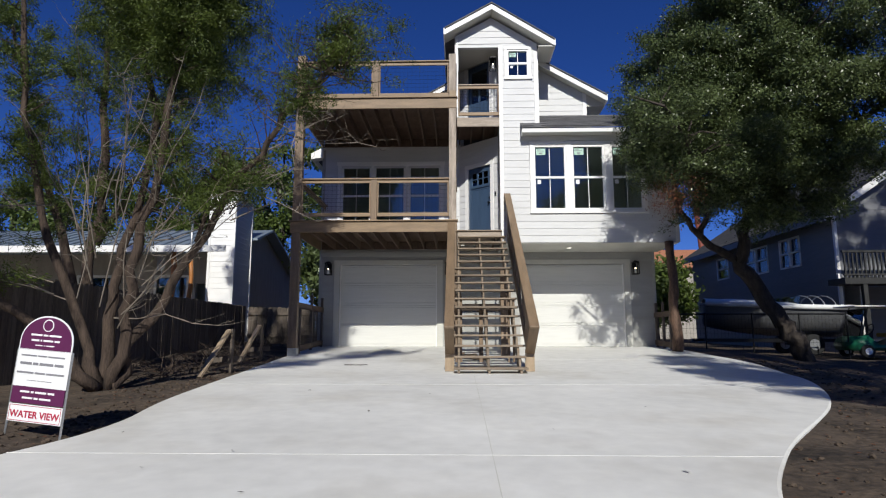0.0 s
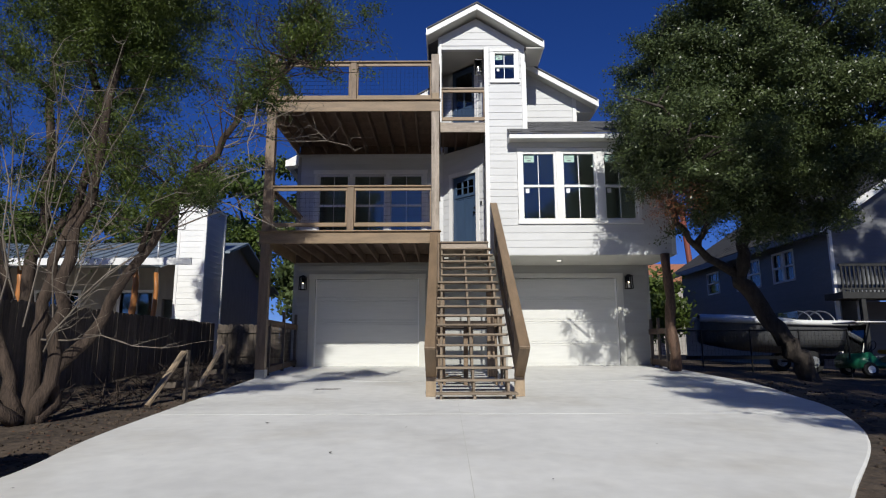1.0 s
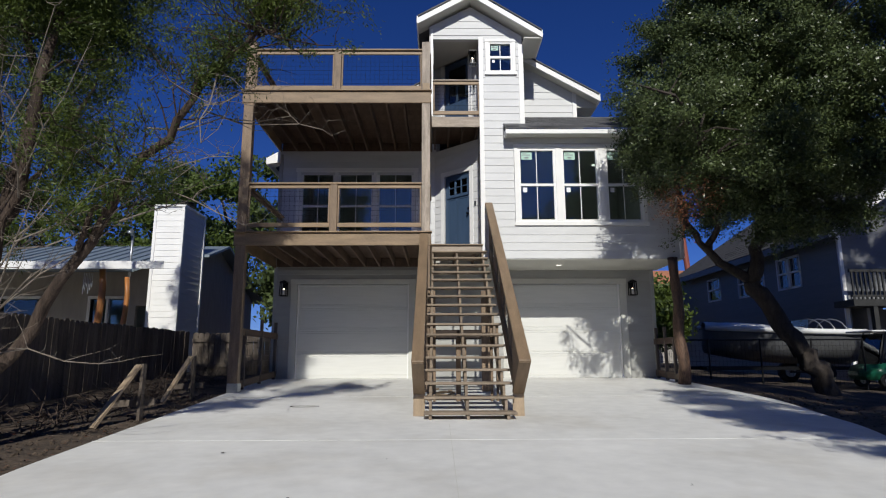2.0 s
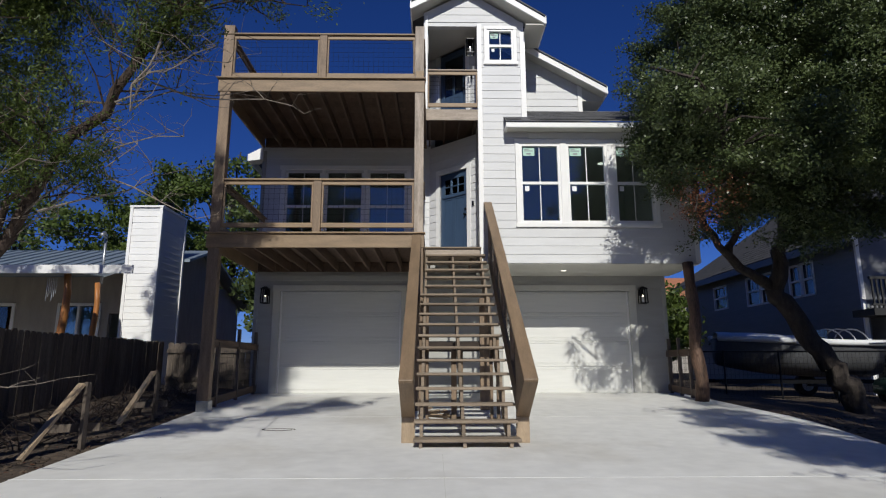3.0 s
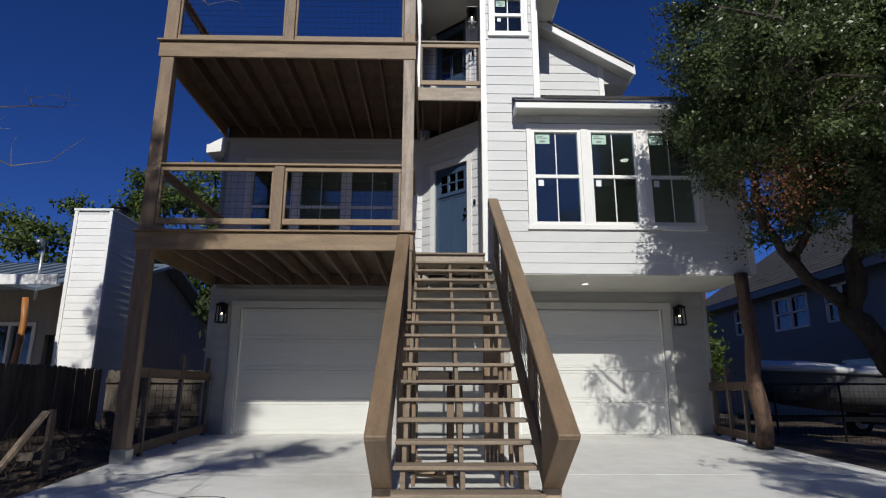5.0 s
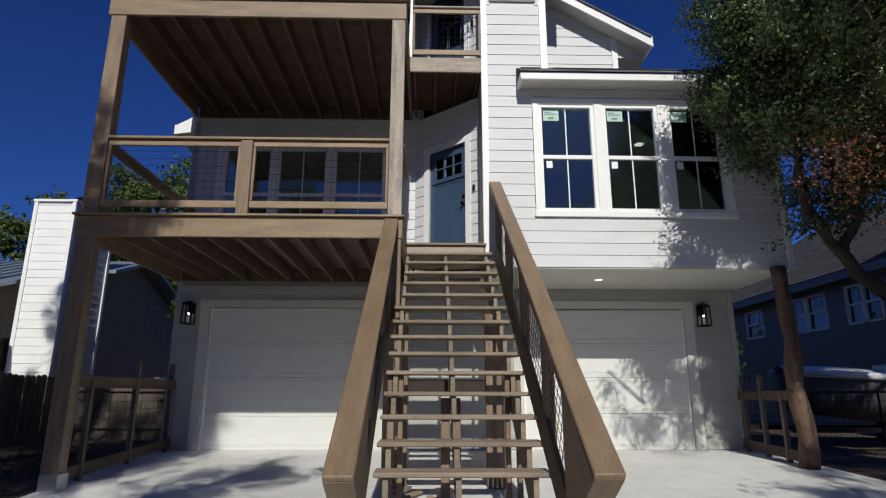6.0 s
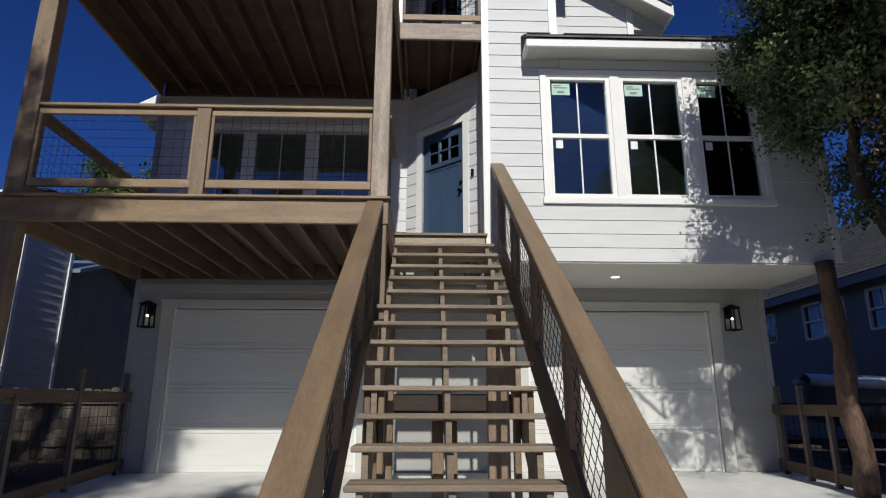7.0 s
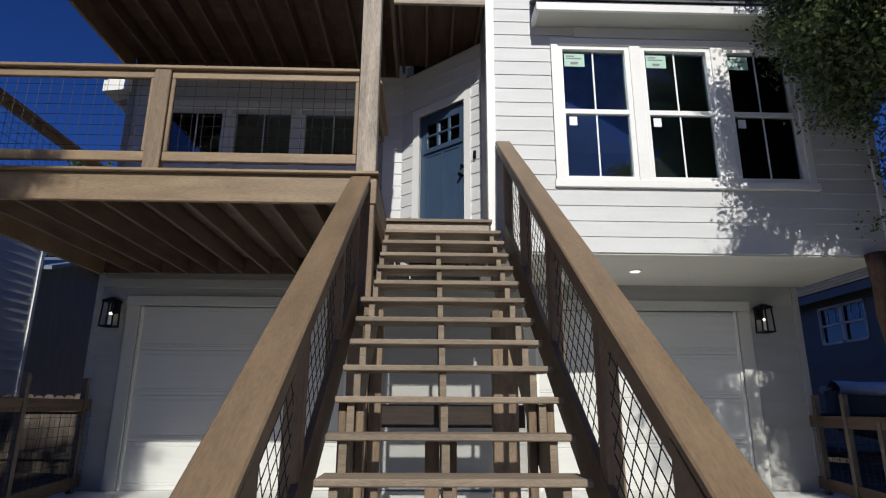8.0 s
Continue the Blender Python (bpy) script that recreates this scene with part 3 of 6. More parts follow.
def house_roofs():
    # tower gable
    ap, lt, rt = (0.97, 8.93), (-0.26, 8.24), (2.58, 7.90)
    roof_slab(lt, ap, 14.03, 20, 0.035, SHINGLE)
    roof_slab(ap, rt, 14.03, 20, 0.035, SHINGLE)
    for p, q in ((lt, ap), (ap, rt)):
        bm = bmesh.new()
        prism(bm, [(p[0], p[1] - 0.037), (q[0], q[1] - 0.037), (q[0], q[1] - 0.19), (p[0], p[1] - 0.19)], "y", 14.06, 14.097)
        part("rake_board", bm, WHITE, house)
        bm = bmesh.new()
        prism(bm, [(p[0], p[1] - 0.062), (q[0], q[1] - 0.062), (q[0], q[1] - 0.16), (p[0], p[1] - 0.16)], "y", 14.10, 14.6)
        part("soffit", bm, SOFFIT, house)
    for x, z in ((-0.29, 8.24), (2.58, 7.90)):
        trim(house, x, x + 0.03, 14.06, 17.0, z - 0.19, z - 0.01, name="fascia")
    bm = bmesh.new()
    box(bm, 2.17, 2.58, 14.1, 17, 7.70, 7.73)
    part("soffit", bm, SOFFIT, house)
    # main gable behind
    ap, lt, rt = (1.17, 8.50), (-4.12, 5.50), (4.12, 6.80)
    roof_slab(lt, ap, 16.225, 24.4, 0.035, SHINGLE)
    roof_slab(ap, rt, 15.03, 24.4, 0.035, SHINGLE)
    for p, q, y in ((lt, ap, 16.255), (ap, rt, 15.06)):
        bm = bmesh.new()
        prism(bm, [(p[0], p[1] - 0.037), (q[0], q[1] - 0.037), (q[0], q[1] - 0.19), (p[0], p[1] - 0.19)], "y", y, y + 0.037)
        part("rake_board", bm, WHITE, house)
        bm = bmesh.new()
        prism(bm, [(p[0], p[1] - 0.062), (q[0], q[1] - 0.062), (q[0], q[1] - 0.15), (p[0], p[1] - 0.15)], "y", y + 0.04, 15.62 if y < 15.5 else 16.5)
        part("soffit", bm, SOFFIT, house)
    bm = bmesh.new()
    prism(bm, [(-4.12, 5.49), (-3.8, 5.67), (-3.8, 5.36), (-4.12, 5.32)], "y", 15.98, 16.25)
    part("eave_return", bm, WHITE, house)
    trim(house, -4.15, -4.12, 15.97, 24.4, 5.31, 5.49, name="fascia")
    trim(house, 4.12, 4.15, 15.06, 24.4, 6.6, 6.79, name="fascia")
    bm = bmesh.new()
    prism(bm, [(3.62, 6.98), (4.12, 6.7), (4.12, 6.58), (3.62, 6.58)], "y", 15.4, 24)
    part("soffit", bm, SOFFIT, house)
    # low roof over the wide window
    bm = bmesh.new()
    prism(bm, [(14.05, 5.54), (15.42, 6.34), (15.42, 6.30), (14.05, 5.503)], "x", 2.19, 6.0)
    prism(bm, [(14.05, 5.54), (14.42, 5.756), (14.42, 5.719), (14.05, 5.503)], "x", 1.69, 2.19)
    low = part("roof", bm, SHINGLE, house, "low grey shingle roof over the wide window")
    shingles(low, (1.70, 14.04, 5.536), (1, 0, 0), (0, 1.37, 0.80), 0.46, 0.28)
    shingles(low, (2.19, 14.04, 5.536), (1, 0, 0), (0, 1.37, 0.80), 3.8, 1.5)
    trim(house, 1.70, 6.02, 14.08, 14.117, 5.385, 5.50, name="fascia")
    trim(house, 1.70, 1.738, 14.12, 14.42, 5.385, 5.50, name="fascia")
    bm = bmesh.new()
    box(bm, 1.74, 6.0, 14.12, WALLY - 0.004, 5.41, 5.43)
    part("soffit", bm, SOFFIT, house)
    trim(house, 2.2, 5.53, WALLY - 0.03, WALLY + 0.02, 5.265, 5.405, SIDING, name="frieze_board")


house_roofs()


def garage_door(x0, x1, z1):
    """A sectional door of four ribbed steel panels in a white frame."""
    door = thing_part("garage_door", house)
    for s in range(4):
        za, zb = s * z1 / 4 + 0.0015, (s + 1) * z1 / 4 - 0.0015
        y, g = GARY + 0.045, 0.007
        prof = [(GARY + 0.085, za), (y + g, za), (y, za + 0.008)]
        for c in (za + 0.045, za + 0.075, zb - 0.06):
            prof += [(y, c), (y + g, c + 0.004), (y + g, c + 0.009), (y, c + 0.013)]
        prof += [(y, zb - 0.008), (y + g, zb), (GARY + 0.085, zb)]
        bm = bmesh.new()
        prism(bm, prof, "x", x0, x1)
        part("panel", bm, DOORWHITE, door)
    bm = bmesh.new()
    box(bm, x0 + 0.01, x1 - 0.01, GARY + 0.05, GARY + 0.08, -0.02, 0.006)
    part("bottom_seal", bm, RUBBER, door)
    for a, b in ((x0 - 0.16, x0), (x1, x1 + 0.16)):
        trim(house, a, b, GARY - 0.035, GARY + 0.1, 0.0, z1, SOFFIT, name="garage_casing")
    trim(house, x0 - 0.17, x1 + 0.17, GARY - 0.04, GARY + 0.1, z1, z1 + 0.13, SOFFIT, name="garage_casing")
    for a, b in ((x0, x0 + 0.035), (x1 - 0.035, x1)):
        trim(house, a, b, GARY + 0.01, GARY + 0.044, 0.0, z1, WHITE, name="door_stop")


for g in GARAGES:
    garage_door(g[0], g[1], 2.26)


def entry(z0, top, name_label, lights):
    """An angled wall across the recess with a panelled door in it."""
    p, q = Vector((0.12, 16.1, 0)), Vector((1.2, 15.12, 0))
    d = (q - p).normalized()
    turn = math.degrees(math.atan2(d.y, d.x))
    m = Matrix.Translation(p) @ Matrix.Rotation(radians(turn), 4, "Z")
    length = (q - p).length
    a, b, h = 0.33, 1.14, 2.0
    bm = bmesh.new()
    cut_boxes(bm, -0.1, length, 0, 0.12, z0, top, [(a, b, z0, z0 + h)])
    bmesh.ops.transform(bm, matrix=m, verts=list(bm.verts))
    wall = part("wall", bm, SIDING, house, "angled lap-sided entry wall")
    siding(wall, tuple(p), turn, length, z0 + 0.02, top, 0.178, SIDING, [(a - 0.1, b + 0.1, 0, z0 + h + 0.1)])
    for x0, x1, c, e in ((a - 0.1, a, z0, z0 + h), (b, b + 0.1, z0, z0 + h), (a - 0.11, b + 0.11, z0 + h, z0 + h + 0.11)):
        bm = bmesh.new()
        box(bm, x0, x1, -0.03, 0.05, c, e)
        bmesh.ops.transform(bm, matrix=m, verts=list(bm.verts))
        part("door_casing", bm, WHITE, house)
    door = thing_part("front_door", house)
    tagged(door, name_label)
    bm = bmesh.new()
    hole = [(a + 0.12 + k * 0.2, a + 0.12 + k * 0.2 + 0.17, z0 + zz, z0 + zz + 0.17) for k in range(3) for zz in (1.5, 1.69)] if lights else [(a + 0.12, b - 0.12, z0 + 0.9, z0 + 1.85)]
    cut_boxes(bm, a + 0.004, b - 0.004, 0.03, 0.07, z0 + 0.01, z0 + h - 0.004, hole)
    for k in range(2):
        x0 = a + 0.11 + k * 0.31
        for xx in (x0, x0 + 0.27):
            box(bm, xx, xx + 0.014, 0.02, 0.03, z0 + 0.14, z0 + 1.38)
        for zz in (z0 + 0.14, z0 + 1.366):
            box(bm, x0 + 0.014, x0 + 0.27, 0.02, 0.03, zz, zz + 0.014)
    if lights:
        box(bm, a + 0.06, b - 0.06, 0.005, 0.03, z0 + 1.42, z0 + 1.46)
    bmesh.ops.transform(bm, matrix=m, verts=list(bm.verts))
    part("door_leaf", bm, BLUEDOOR, door, "slate blue panelled door leaf")
    for x0, x1, c, e in hole:
        bm = bmesh.new()
        box(bm, x0, x1, 0.045, 0.052, c, e)
        bmesh.ops.transform(bm, matrix=m, verts=list(bm.verts))
        part("door_pane", bm, GLASS, door).visible_shadow = False
    bm = bmesh.new()
    tube(bm, [m @ Vector((b - 0.07, -0.04, z0 + 0.95)), m @ Vector((b - 0.07, 0.03, z0 + 0.95))], (0.027, 0.02), 10)
    part("door_knob", bm, BLACKMETAL, door, "dark round knob")
    bm = bmesh.new()
    tube(bm, [m @ Vector((b - 0.07, 0.0, z0 + 1.08)), m @ Vector((b - 0.07, 0.03, z0 + 1.08))], (0.022, 0.022), 10)
    part("door_lock", bm, BLACKMETAL, door)
    bm = bmesh.new()
    box(bm, b + 0.16, b + 0.19, -0.045, -0.015, z0 + 1.1, z0 + 1.2)
    bmesh.ops.transform(bm, matrix=m, verts=list(bm.verts))
    part("doorbell", bm, BLACKMETAL, house, "small black doorbell")


entry(2.93, 5.66, "closed slate blue front door with six small lights", True)
entry(5.93, 8.0, "dark glazed balcony door", False)


# ---- the decks ----
deck = thing("deck", "two-level stained timber deck with wire-panel rails", "deck", (-1.8, 14.5, 0))
DF = 13.1


def timber(name, x0, x1, y0, y1, z0, z1, mat=None, parent=None, label=""):
    bm = bmesh.new()
    box(bm, x0, x1, y0, y1, z0, z1)
    soften(bm, 0.006)
    return part(name, bm, mat or STAINED, parent or deck, label)


def rail_panel(xa, xb, y, z0, z1, parent=None):
    """A framed wire panel between posts: top rail with cap, bottom rail, stiles, wire."""
    w = 0.04
    timber("top_rail", xa, xb, y, y + w, z1 - 0.10, z1 - 0.025, parent=parent)
    timber("bottom_rail", xa, xb, y, y + w, z0, z0 + 0.09, parent=parent)
    timber("stile", xa, xa + 0.035, y, y + w, z0 + 0.09, z1 - 0.10, STAINED_Z, parent=parent)
    timber("stile", xb - 0.035, xb, y, y + w, z0 + 0.09, z1 - 0.10, STAINED_Z, parent=parent)
    bm = bmesh.new()
    grid_wires(bm, (xa + 0.02, y + 0.022, z0 + 0.05), (xb - xa - 0.04, 0, 0), (0, 0, z1 - z0 - 0.12), max(2, round((xb - xa) / 0.1)), 8)
    part("wire_panel", bm, WIRE, parent or deck, "black welded wire panel")


def side_panel(x, ya, yb, z0, z1):
    w = 0.04
    timber("top_rail", x, x + w, ya, yb, z1 - 0.10, z1 - 0.025, STAINED_Y)
    timber("bottom_rail", x, x + w, ya, yb, z0, z0 + 0.09, STAINED_Y)
    timber("cap_rail", x - 0.05, x + 0.09, ya, yb, z1 - 0.022, z1 + 0.012, STAINED_Y)
    bm = bmesh.new()
    grid_wires(bm, (x + 0.022, ya, z0 + 0.05), (0, yb - ya, 0), (0, 0, z1 - z0 - 0.12), max(2, round((yb - ya) / 0.1)), 8)
    part("wire_panel", bm, WIRE, deck, "black welded wire panel")


def build_deck():
    for x0, x1 in ((-3.795, -3.598), (-0.135, 0.035)):
        base = drive_z(DF) - 0.02
        timber("post", x0, x1, DF, DF + 0.16, base if x0 < -1 else drive_z(DF), 2.67, STAINED_Z)
        timber("post", x0, x1, DF, DF + 0.16, 2.93, 5.66, STAINED_Z if x0 < -1 else PALEPOST)
        timber("post", x0, x1, DF, DF + 0.16, 5.93, 7.03, STAINED_Z if x0 < -1 else PALEPOST)
    bm = bmesh.new()
    box(bm, -3.79, -3.58, DF - 0.02, DF + 0.18, drive_z(DF) - 0.02, drive_z(DF) + 0.17)
    soften(bm, 0.01)
    part("post_base", bm, GALV, deck, "grey metal post base")
    for z0, z1, top, bot in ((2.665, 2.915, 3.94, 3.04), (5.655, 5.905, 6.85, 5.96)):
        timber("beam", -3.83, 0.05, DF - 0.015, DF + 0.03, z0, z1)
        timber("beam", -3.83, -3.785, DF + 0.03, 16.05, z0, z1, STAINED_Y)
        timber("beam", 0.005, 0.05, DF + 0.03, 16.05, z0, z1, STAINED_Y)
        timber("fascia_board", -3.86, 0.07, DF - 0.06, DF + 0.10, z1 + 0.003, z1 + 0.032)
        # joists, ledger and boards take the shade-darkened timber, as seen from below
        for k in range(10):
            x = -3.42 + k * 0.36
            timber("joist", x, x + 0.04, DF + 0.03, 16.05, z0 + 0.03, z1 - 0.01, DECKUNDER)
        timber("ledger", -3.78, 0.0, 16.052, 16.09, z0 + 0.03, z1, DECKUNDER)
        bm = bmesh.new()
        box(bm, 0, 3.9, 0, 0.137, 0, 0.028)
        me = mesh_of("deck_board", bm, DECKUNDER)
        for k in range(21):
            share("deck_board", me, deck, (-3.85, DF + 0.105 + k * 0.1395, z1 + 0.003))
        timber("mid_post", -1.965, -1.82, DF - 0.005, DF + 0.09, z1 + 0.035, top - 0.02, STAINED_Z)
        rail_panel(-3.595, -1.968, DF + 0.02, bot, top)
        rail_panel(-1.817, -0.14, DF + 0.02, bot, top)
        timber("cap_rail", -3.598, -0.137, DF - 0.02, DF + 0.11, top - 0.022, top + 0.012)
        side_panel(-3.72, DF + 0.165, 16.04, bot, top)
        side_panel(-0.04, DF + 0.165, 14.38, bot, top)
    timber("block", -0.125, 0.03, DF - 0.02, DF - 0.001, 5.945, 6.09, RAWWOOD, label="pale unstained block")
    # entry landing
    timber("beam", 0.055, 1.145, 14.29, 14.335, 2.70, 2.885, PALEBEAM)
    bm = bmesh.new()
    box(bm, 0, 1.12, 0, 0.137, 0, 0.028)
    me = mesh_of("deck_board", bm, TREAD)
    for k in range(12):
        share("deck_board", me, deck, (0.052, 14.25 + k * 0.1395, 2.888))
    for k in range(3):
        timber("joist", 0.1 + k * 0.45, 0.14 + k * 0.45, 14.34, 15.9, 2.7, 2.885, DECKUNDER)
    # balcony in the tower
    timber("beam", 0.055, 1.148, 14.385, 14.43, 5.66, 5.905, PALEBEAM)
    rail_panel(0.088, 1.146, 14.40, 5.965, 6.80)
    timber("cap_rail", 0.088, 1.146, 14.37, 14.47, 6.782, 6.815, PALEBEAM)
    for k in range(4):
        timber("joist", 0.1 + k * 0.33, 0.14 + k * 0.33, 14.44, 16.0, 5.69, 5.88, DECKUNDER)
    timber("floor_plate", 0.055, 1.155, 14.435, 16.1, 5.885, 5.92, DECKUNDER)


build_deck()


# ---- the staircase ----
stairs = thing("staircase", "open-riser weathered timber staircase with wire-panel guards", "staircase", (0.6, 9.9, -0.34))
RUN, RISE, Y0, Z0, STEPS = 0.2586, 0.185, 9.882, -0.236, 17


def stair_z(y):
    return Z0 + (y - Y0) / RUN * RISE


def build_stairs():
    bm = bmesh.new()
    box(bm, 0, 1.26, 0, 0.135, -0.036, 0)
    soften(bm, 0.006)
    nose = mesh_of("tread_board", bm, TREAD)
    for k in range(STEPS):
        y, z = Y0 + k * RUN, Z0 + k * RISE
        wide = k < 12
        for j in range(2):
            ob = share("tread", nose, stairs, (-0.005, y - 0.012 + j * 0.139, z + random.uniform(-0.002, 0.002)))
            ob.scale = (1.0 if wide else 0.93, 1, 1)
            if not wide:
                ob.location.x += 0.07
    # saw-toothed stringers
    for x, w in ((0.06, 0.04), (0.575, 0.04), (1.12, 0.04)):
        out = [(Y0 + 0.02, drive_z(9.9) + 0.002)]
        for k in range(STEPS):
            y, z = Y0 + k * RUN + 0.02, Z0 + k * RISE - 0.038
            out += [(y, z), (y + RUN, z)]
        y1, z1 = out[-1]
        out += [(y1, z1 - 0.25), (Y0 + 0.45, drive_z(10.3) + 0.002)]
        bm = bmesh.new()
        prism(bm, out, "x", x, x + w)
        part("stringer", bm, TREAD, stairs)
    # trestles that carry the stringers
    for x, w, drop in ((0.008, 0.045, 0.05), (0.106, 0.045, 0.05), (0.49, 0.08, 0.28), (0.622, 0.045, 0.28), (1.068, 0.045, 0.05), (1.168, 0.045, 0.05)):
        timber("support_post", x, x + w, 11.75, 11.84, drive_z(11.8), stair_z(11.75) - drop, STAINED_Z, stairs)
    for x, w in ((0.04, 0.1), (1.03, 0.2)):
        timber("support_post", x, x + w, 13.15, 13.28, drive_z(13.2), stair_z(13.15) - 0.33, STAINED_Z, stairs)
    # coloured as if in full shade, since sun comes through between the treads
    timber("cross_beam", -0.05, 1.3, 13.285, 13.325, 0.84, 1.02, SHADEWOOD, stairs)


def guard(xc, side, ya, za, yb, zb, posts):
    """A sloping guard: broad flat cap on two side boards, a raked boxed lower end, newel, posts and wire."""
    s = (zb - za) / (yb - ya)
    cap = thing_part("guard", stairs)

    def top(y):
        return za + s * (y - ya)

    bm = bmesh.new()
    beam(bm, (xc, ya, za - 0.02), (xc, yb, zb - 0.02), 0.165, 0.04)
    soften(bm, 0.008)
    part("cap_rail", bm, STAINED_Y, cap, "broad brown stained cap rail")
    xo = xc + side * 0.035
    for dx in (-0.05, 0.05):
        bm = bmesh.new()
        beam(bm, (xc + dx, ya + 0.06, top(ya + 0.06) - 0.085), (xc + dx, yb, zb - 0.085), 0.032, 0.085)
        part("side_rail", bm, STAINED_Y, cap)
    yn, ground = ya + 0.72, drive_z(ya + 0.75) + 0.002
    for dx in (-0.062, 0.062):
        bm = bmesh.new()
        prism(bm, [(ya + 0.04, za - 0.05), (yn, 0.02), (yn + 0.02, top(yn) - 0.045)], "x", xc + dx - 0.012, xc + dx + 0.012)
        part("side_board", bm, STAINED_Y, cap)
    bm = bmesh.new()
    prism(bm, [(ya + 0.008, za - 0.034), (yn, -0.02), (yn + 0.03, 0.03), (ya + 0.06, za - 0.01)], "x", xc - 0.082, xc + 0.082)
    soften(bm, 0.004)
    part("end_board", bm, STAINED_Y, cap)
    timber("newel_post", xo - 0.045, xo + 0.045, yn + 0.035, yn + 0.13, ground, top(yn) - 0.05, STAINED_Z, cap)
    bm = bmesh.new()
    box(bm, xc - 0.081, xc + 0.081, yn + 0.002, yn + 0.034, ground, -0.022)
    part("newel_facing", bm, RAWWOOD, cap, "paler timber at the foot of the newel")
    for y in posts:
        timber("guard_post", xo - 0.045, xo + 0.045, y - 0.045, y + 0.045, stair_z(y) - 0.26, top(y) - 0.05, STAINED_Z, cap)
    y0 = yn + 0.16
    bm = bmesh.new()
    beam(bm, (xo - side * 0.03, y0 + 0.1, stair_z(y0 + 0.1) - 0.17), (xo - side * 0.03, yb, stair_z(yb) - 0.17), 0.035, 0.27)
    part("skirt_board", bm, STAINED_Y, cap)
    bm = bmesh.new()
    n = int((yb - y0) / 0.088)
    for k in range(n + 10):
        y = y0 + 0.088 * k
        h = top(y) - 0.07 - stair_z(y) + 0.08
        rise = h / (1 + s * s)
        y1, z1 = y - s * rise, stair_z(y) - 0.08 + rise
        if y > yb:
            f = (y - yb) / max(y - y1, 1e-6)
            if f >= 0.98:
                continue
            p = (xo, yb, stair_z(y) - 0.08 + rise * f)
        else:
            p = (xo, y, stair_z(y) - 0.08)
        if y1 < y0:
            f = (y - y0) / max(y - y1, 1e-6)
            y1, z1 = y0, stair_z(y) - 0.08 + rise * f
        tube(bm, (p, (xo, y1, z1)), (0.0028, 0.0028), 4, False)
    for k in range(11):
        f = k / 10
        p = [(xo, y, (1 - f) * (stair_z(y) - 0.06) + f * (top(y) - 0.08)) for y in (y0, yb)]
        tube(bm, p, (0.0028, 0.0028), 4, False)
    part("wire_panel", bm, WIRE, cap, "black welded wire panel set on the slope")


build_stairs()
guard(1.32, 1, 9.5, 0.455, 14.38, 3.88, (11.2, 12.25, 13.3, 14.3))
guard(-0.08, -1, 9.5, 0.445, 13.05, 2.90, (11.2, 12.25, 12.98))


# ---- lamps ----
def lantern(at, label):
    """A square black wall lantern: back plate, arm, four-sided cage, roof and bulb."""
    x, y, z = at
    t = thing("wall_lantern", label, "wall lamp", at, "lanterns on the garage wall")
    bm = bmesh.new()
    box(bm, x - 0.05, x + 0.05, y - 0.02, y, z - 0.05, z + 0.12)
    beam(bm, (x, y - 0.02, z + 0.10), (x, y - 0.10, z + 0.14), 0.018, 0.018)
    part("wall_plate", bm, BLACKMETAL, t)
    bm = bmesh.new()
    for sx in (-1, 1):
        for sy in (-1, 1):
            beam(bm, (x + sx * 0.08, y - 0.11 + sy * 0.08, z - 0.22), (x + sx * 0.07, y - 0.11 + sy * 0.07, z + 0.1), 0.018, 0.018)
    for zz in (z - 0.22, z + 0.1):
        for s in (-1, 1):
            beam(bm, (x - 0.085, y - 0.11 + s * 0.08, zz), (x + 0.085, y - 0.11 + s * 0.08, zz), 0.018, 0.018)
            beam(bm, (x + s * 0.08, y - 0.19, zz), (x + s * 0.08, y - 0.03, zz), 0.018, 0.018)
    part("cage", bm, BLACKMETAL, t)
    bm = bmesh.new()
    bmesh.ops.create_cone(bm, cap_ends=True, segments=4, radius1=0.135, radius2=0.03, depth=0.05, matrix=Matrix.Translation((x, y - 0.1, z + 0.13)) @ Matrix.Rotation(radians(45), 4, "Z"))
    part("lantern_roof", bm, BLACKMETAL, t)
    bm = bmesh.new()
    tube(bm, ((x, y - 0.1, z - 0.19), (x, y - 0.1, z - 0.08)), (0.018, 0.018), 8)
    part("candle_sleeve", bm, PAPER, t)
    bm = bmesh.new()
    bmesh.ops.create_icosphere(bm, subdivisions=2, radius=0.018, matrix=Matrix.Translation((x, y - 0.1, z - 0.055)))
    part("bulb", bm, BULB, t, "small lit bulb", True)


for x in (-3.55, -0.20, 4.94):
    lantern((x, GARY - 0.025, 2.19), "black caged wall lantern lit beside a garage door")
lantern((1.02, 14.75, 7.55), "black caged lantern in the tower balcony")
bm = bmesh.new()
bmesh.ops.create_cone(bm, cap_ends=True, segments=20, radius1=0.075, radius2=0.075, depth=0.012, matrix=Matrix.Translation((3.0, 15.2, 2.594)))
can = tagged(new("recessed_light", mesh_of("recessed_light", bm, WHITE)), "round white recessed light in the soffit", "ceiling lamp")
bm = bmesh.new()
bmesh.ops.create_cone(bm, cap_ends=True, segments=20, radius1=0.055, radius2=0.055, depth=0.004, matrix=Matrix.Translation((3.0, 15.2, 2.585)))
part("diffuser", bm, CANLIGHT, can)


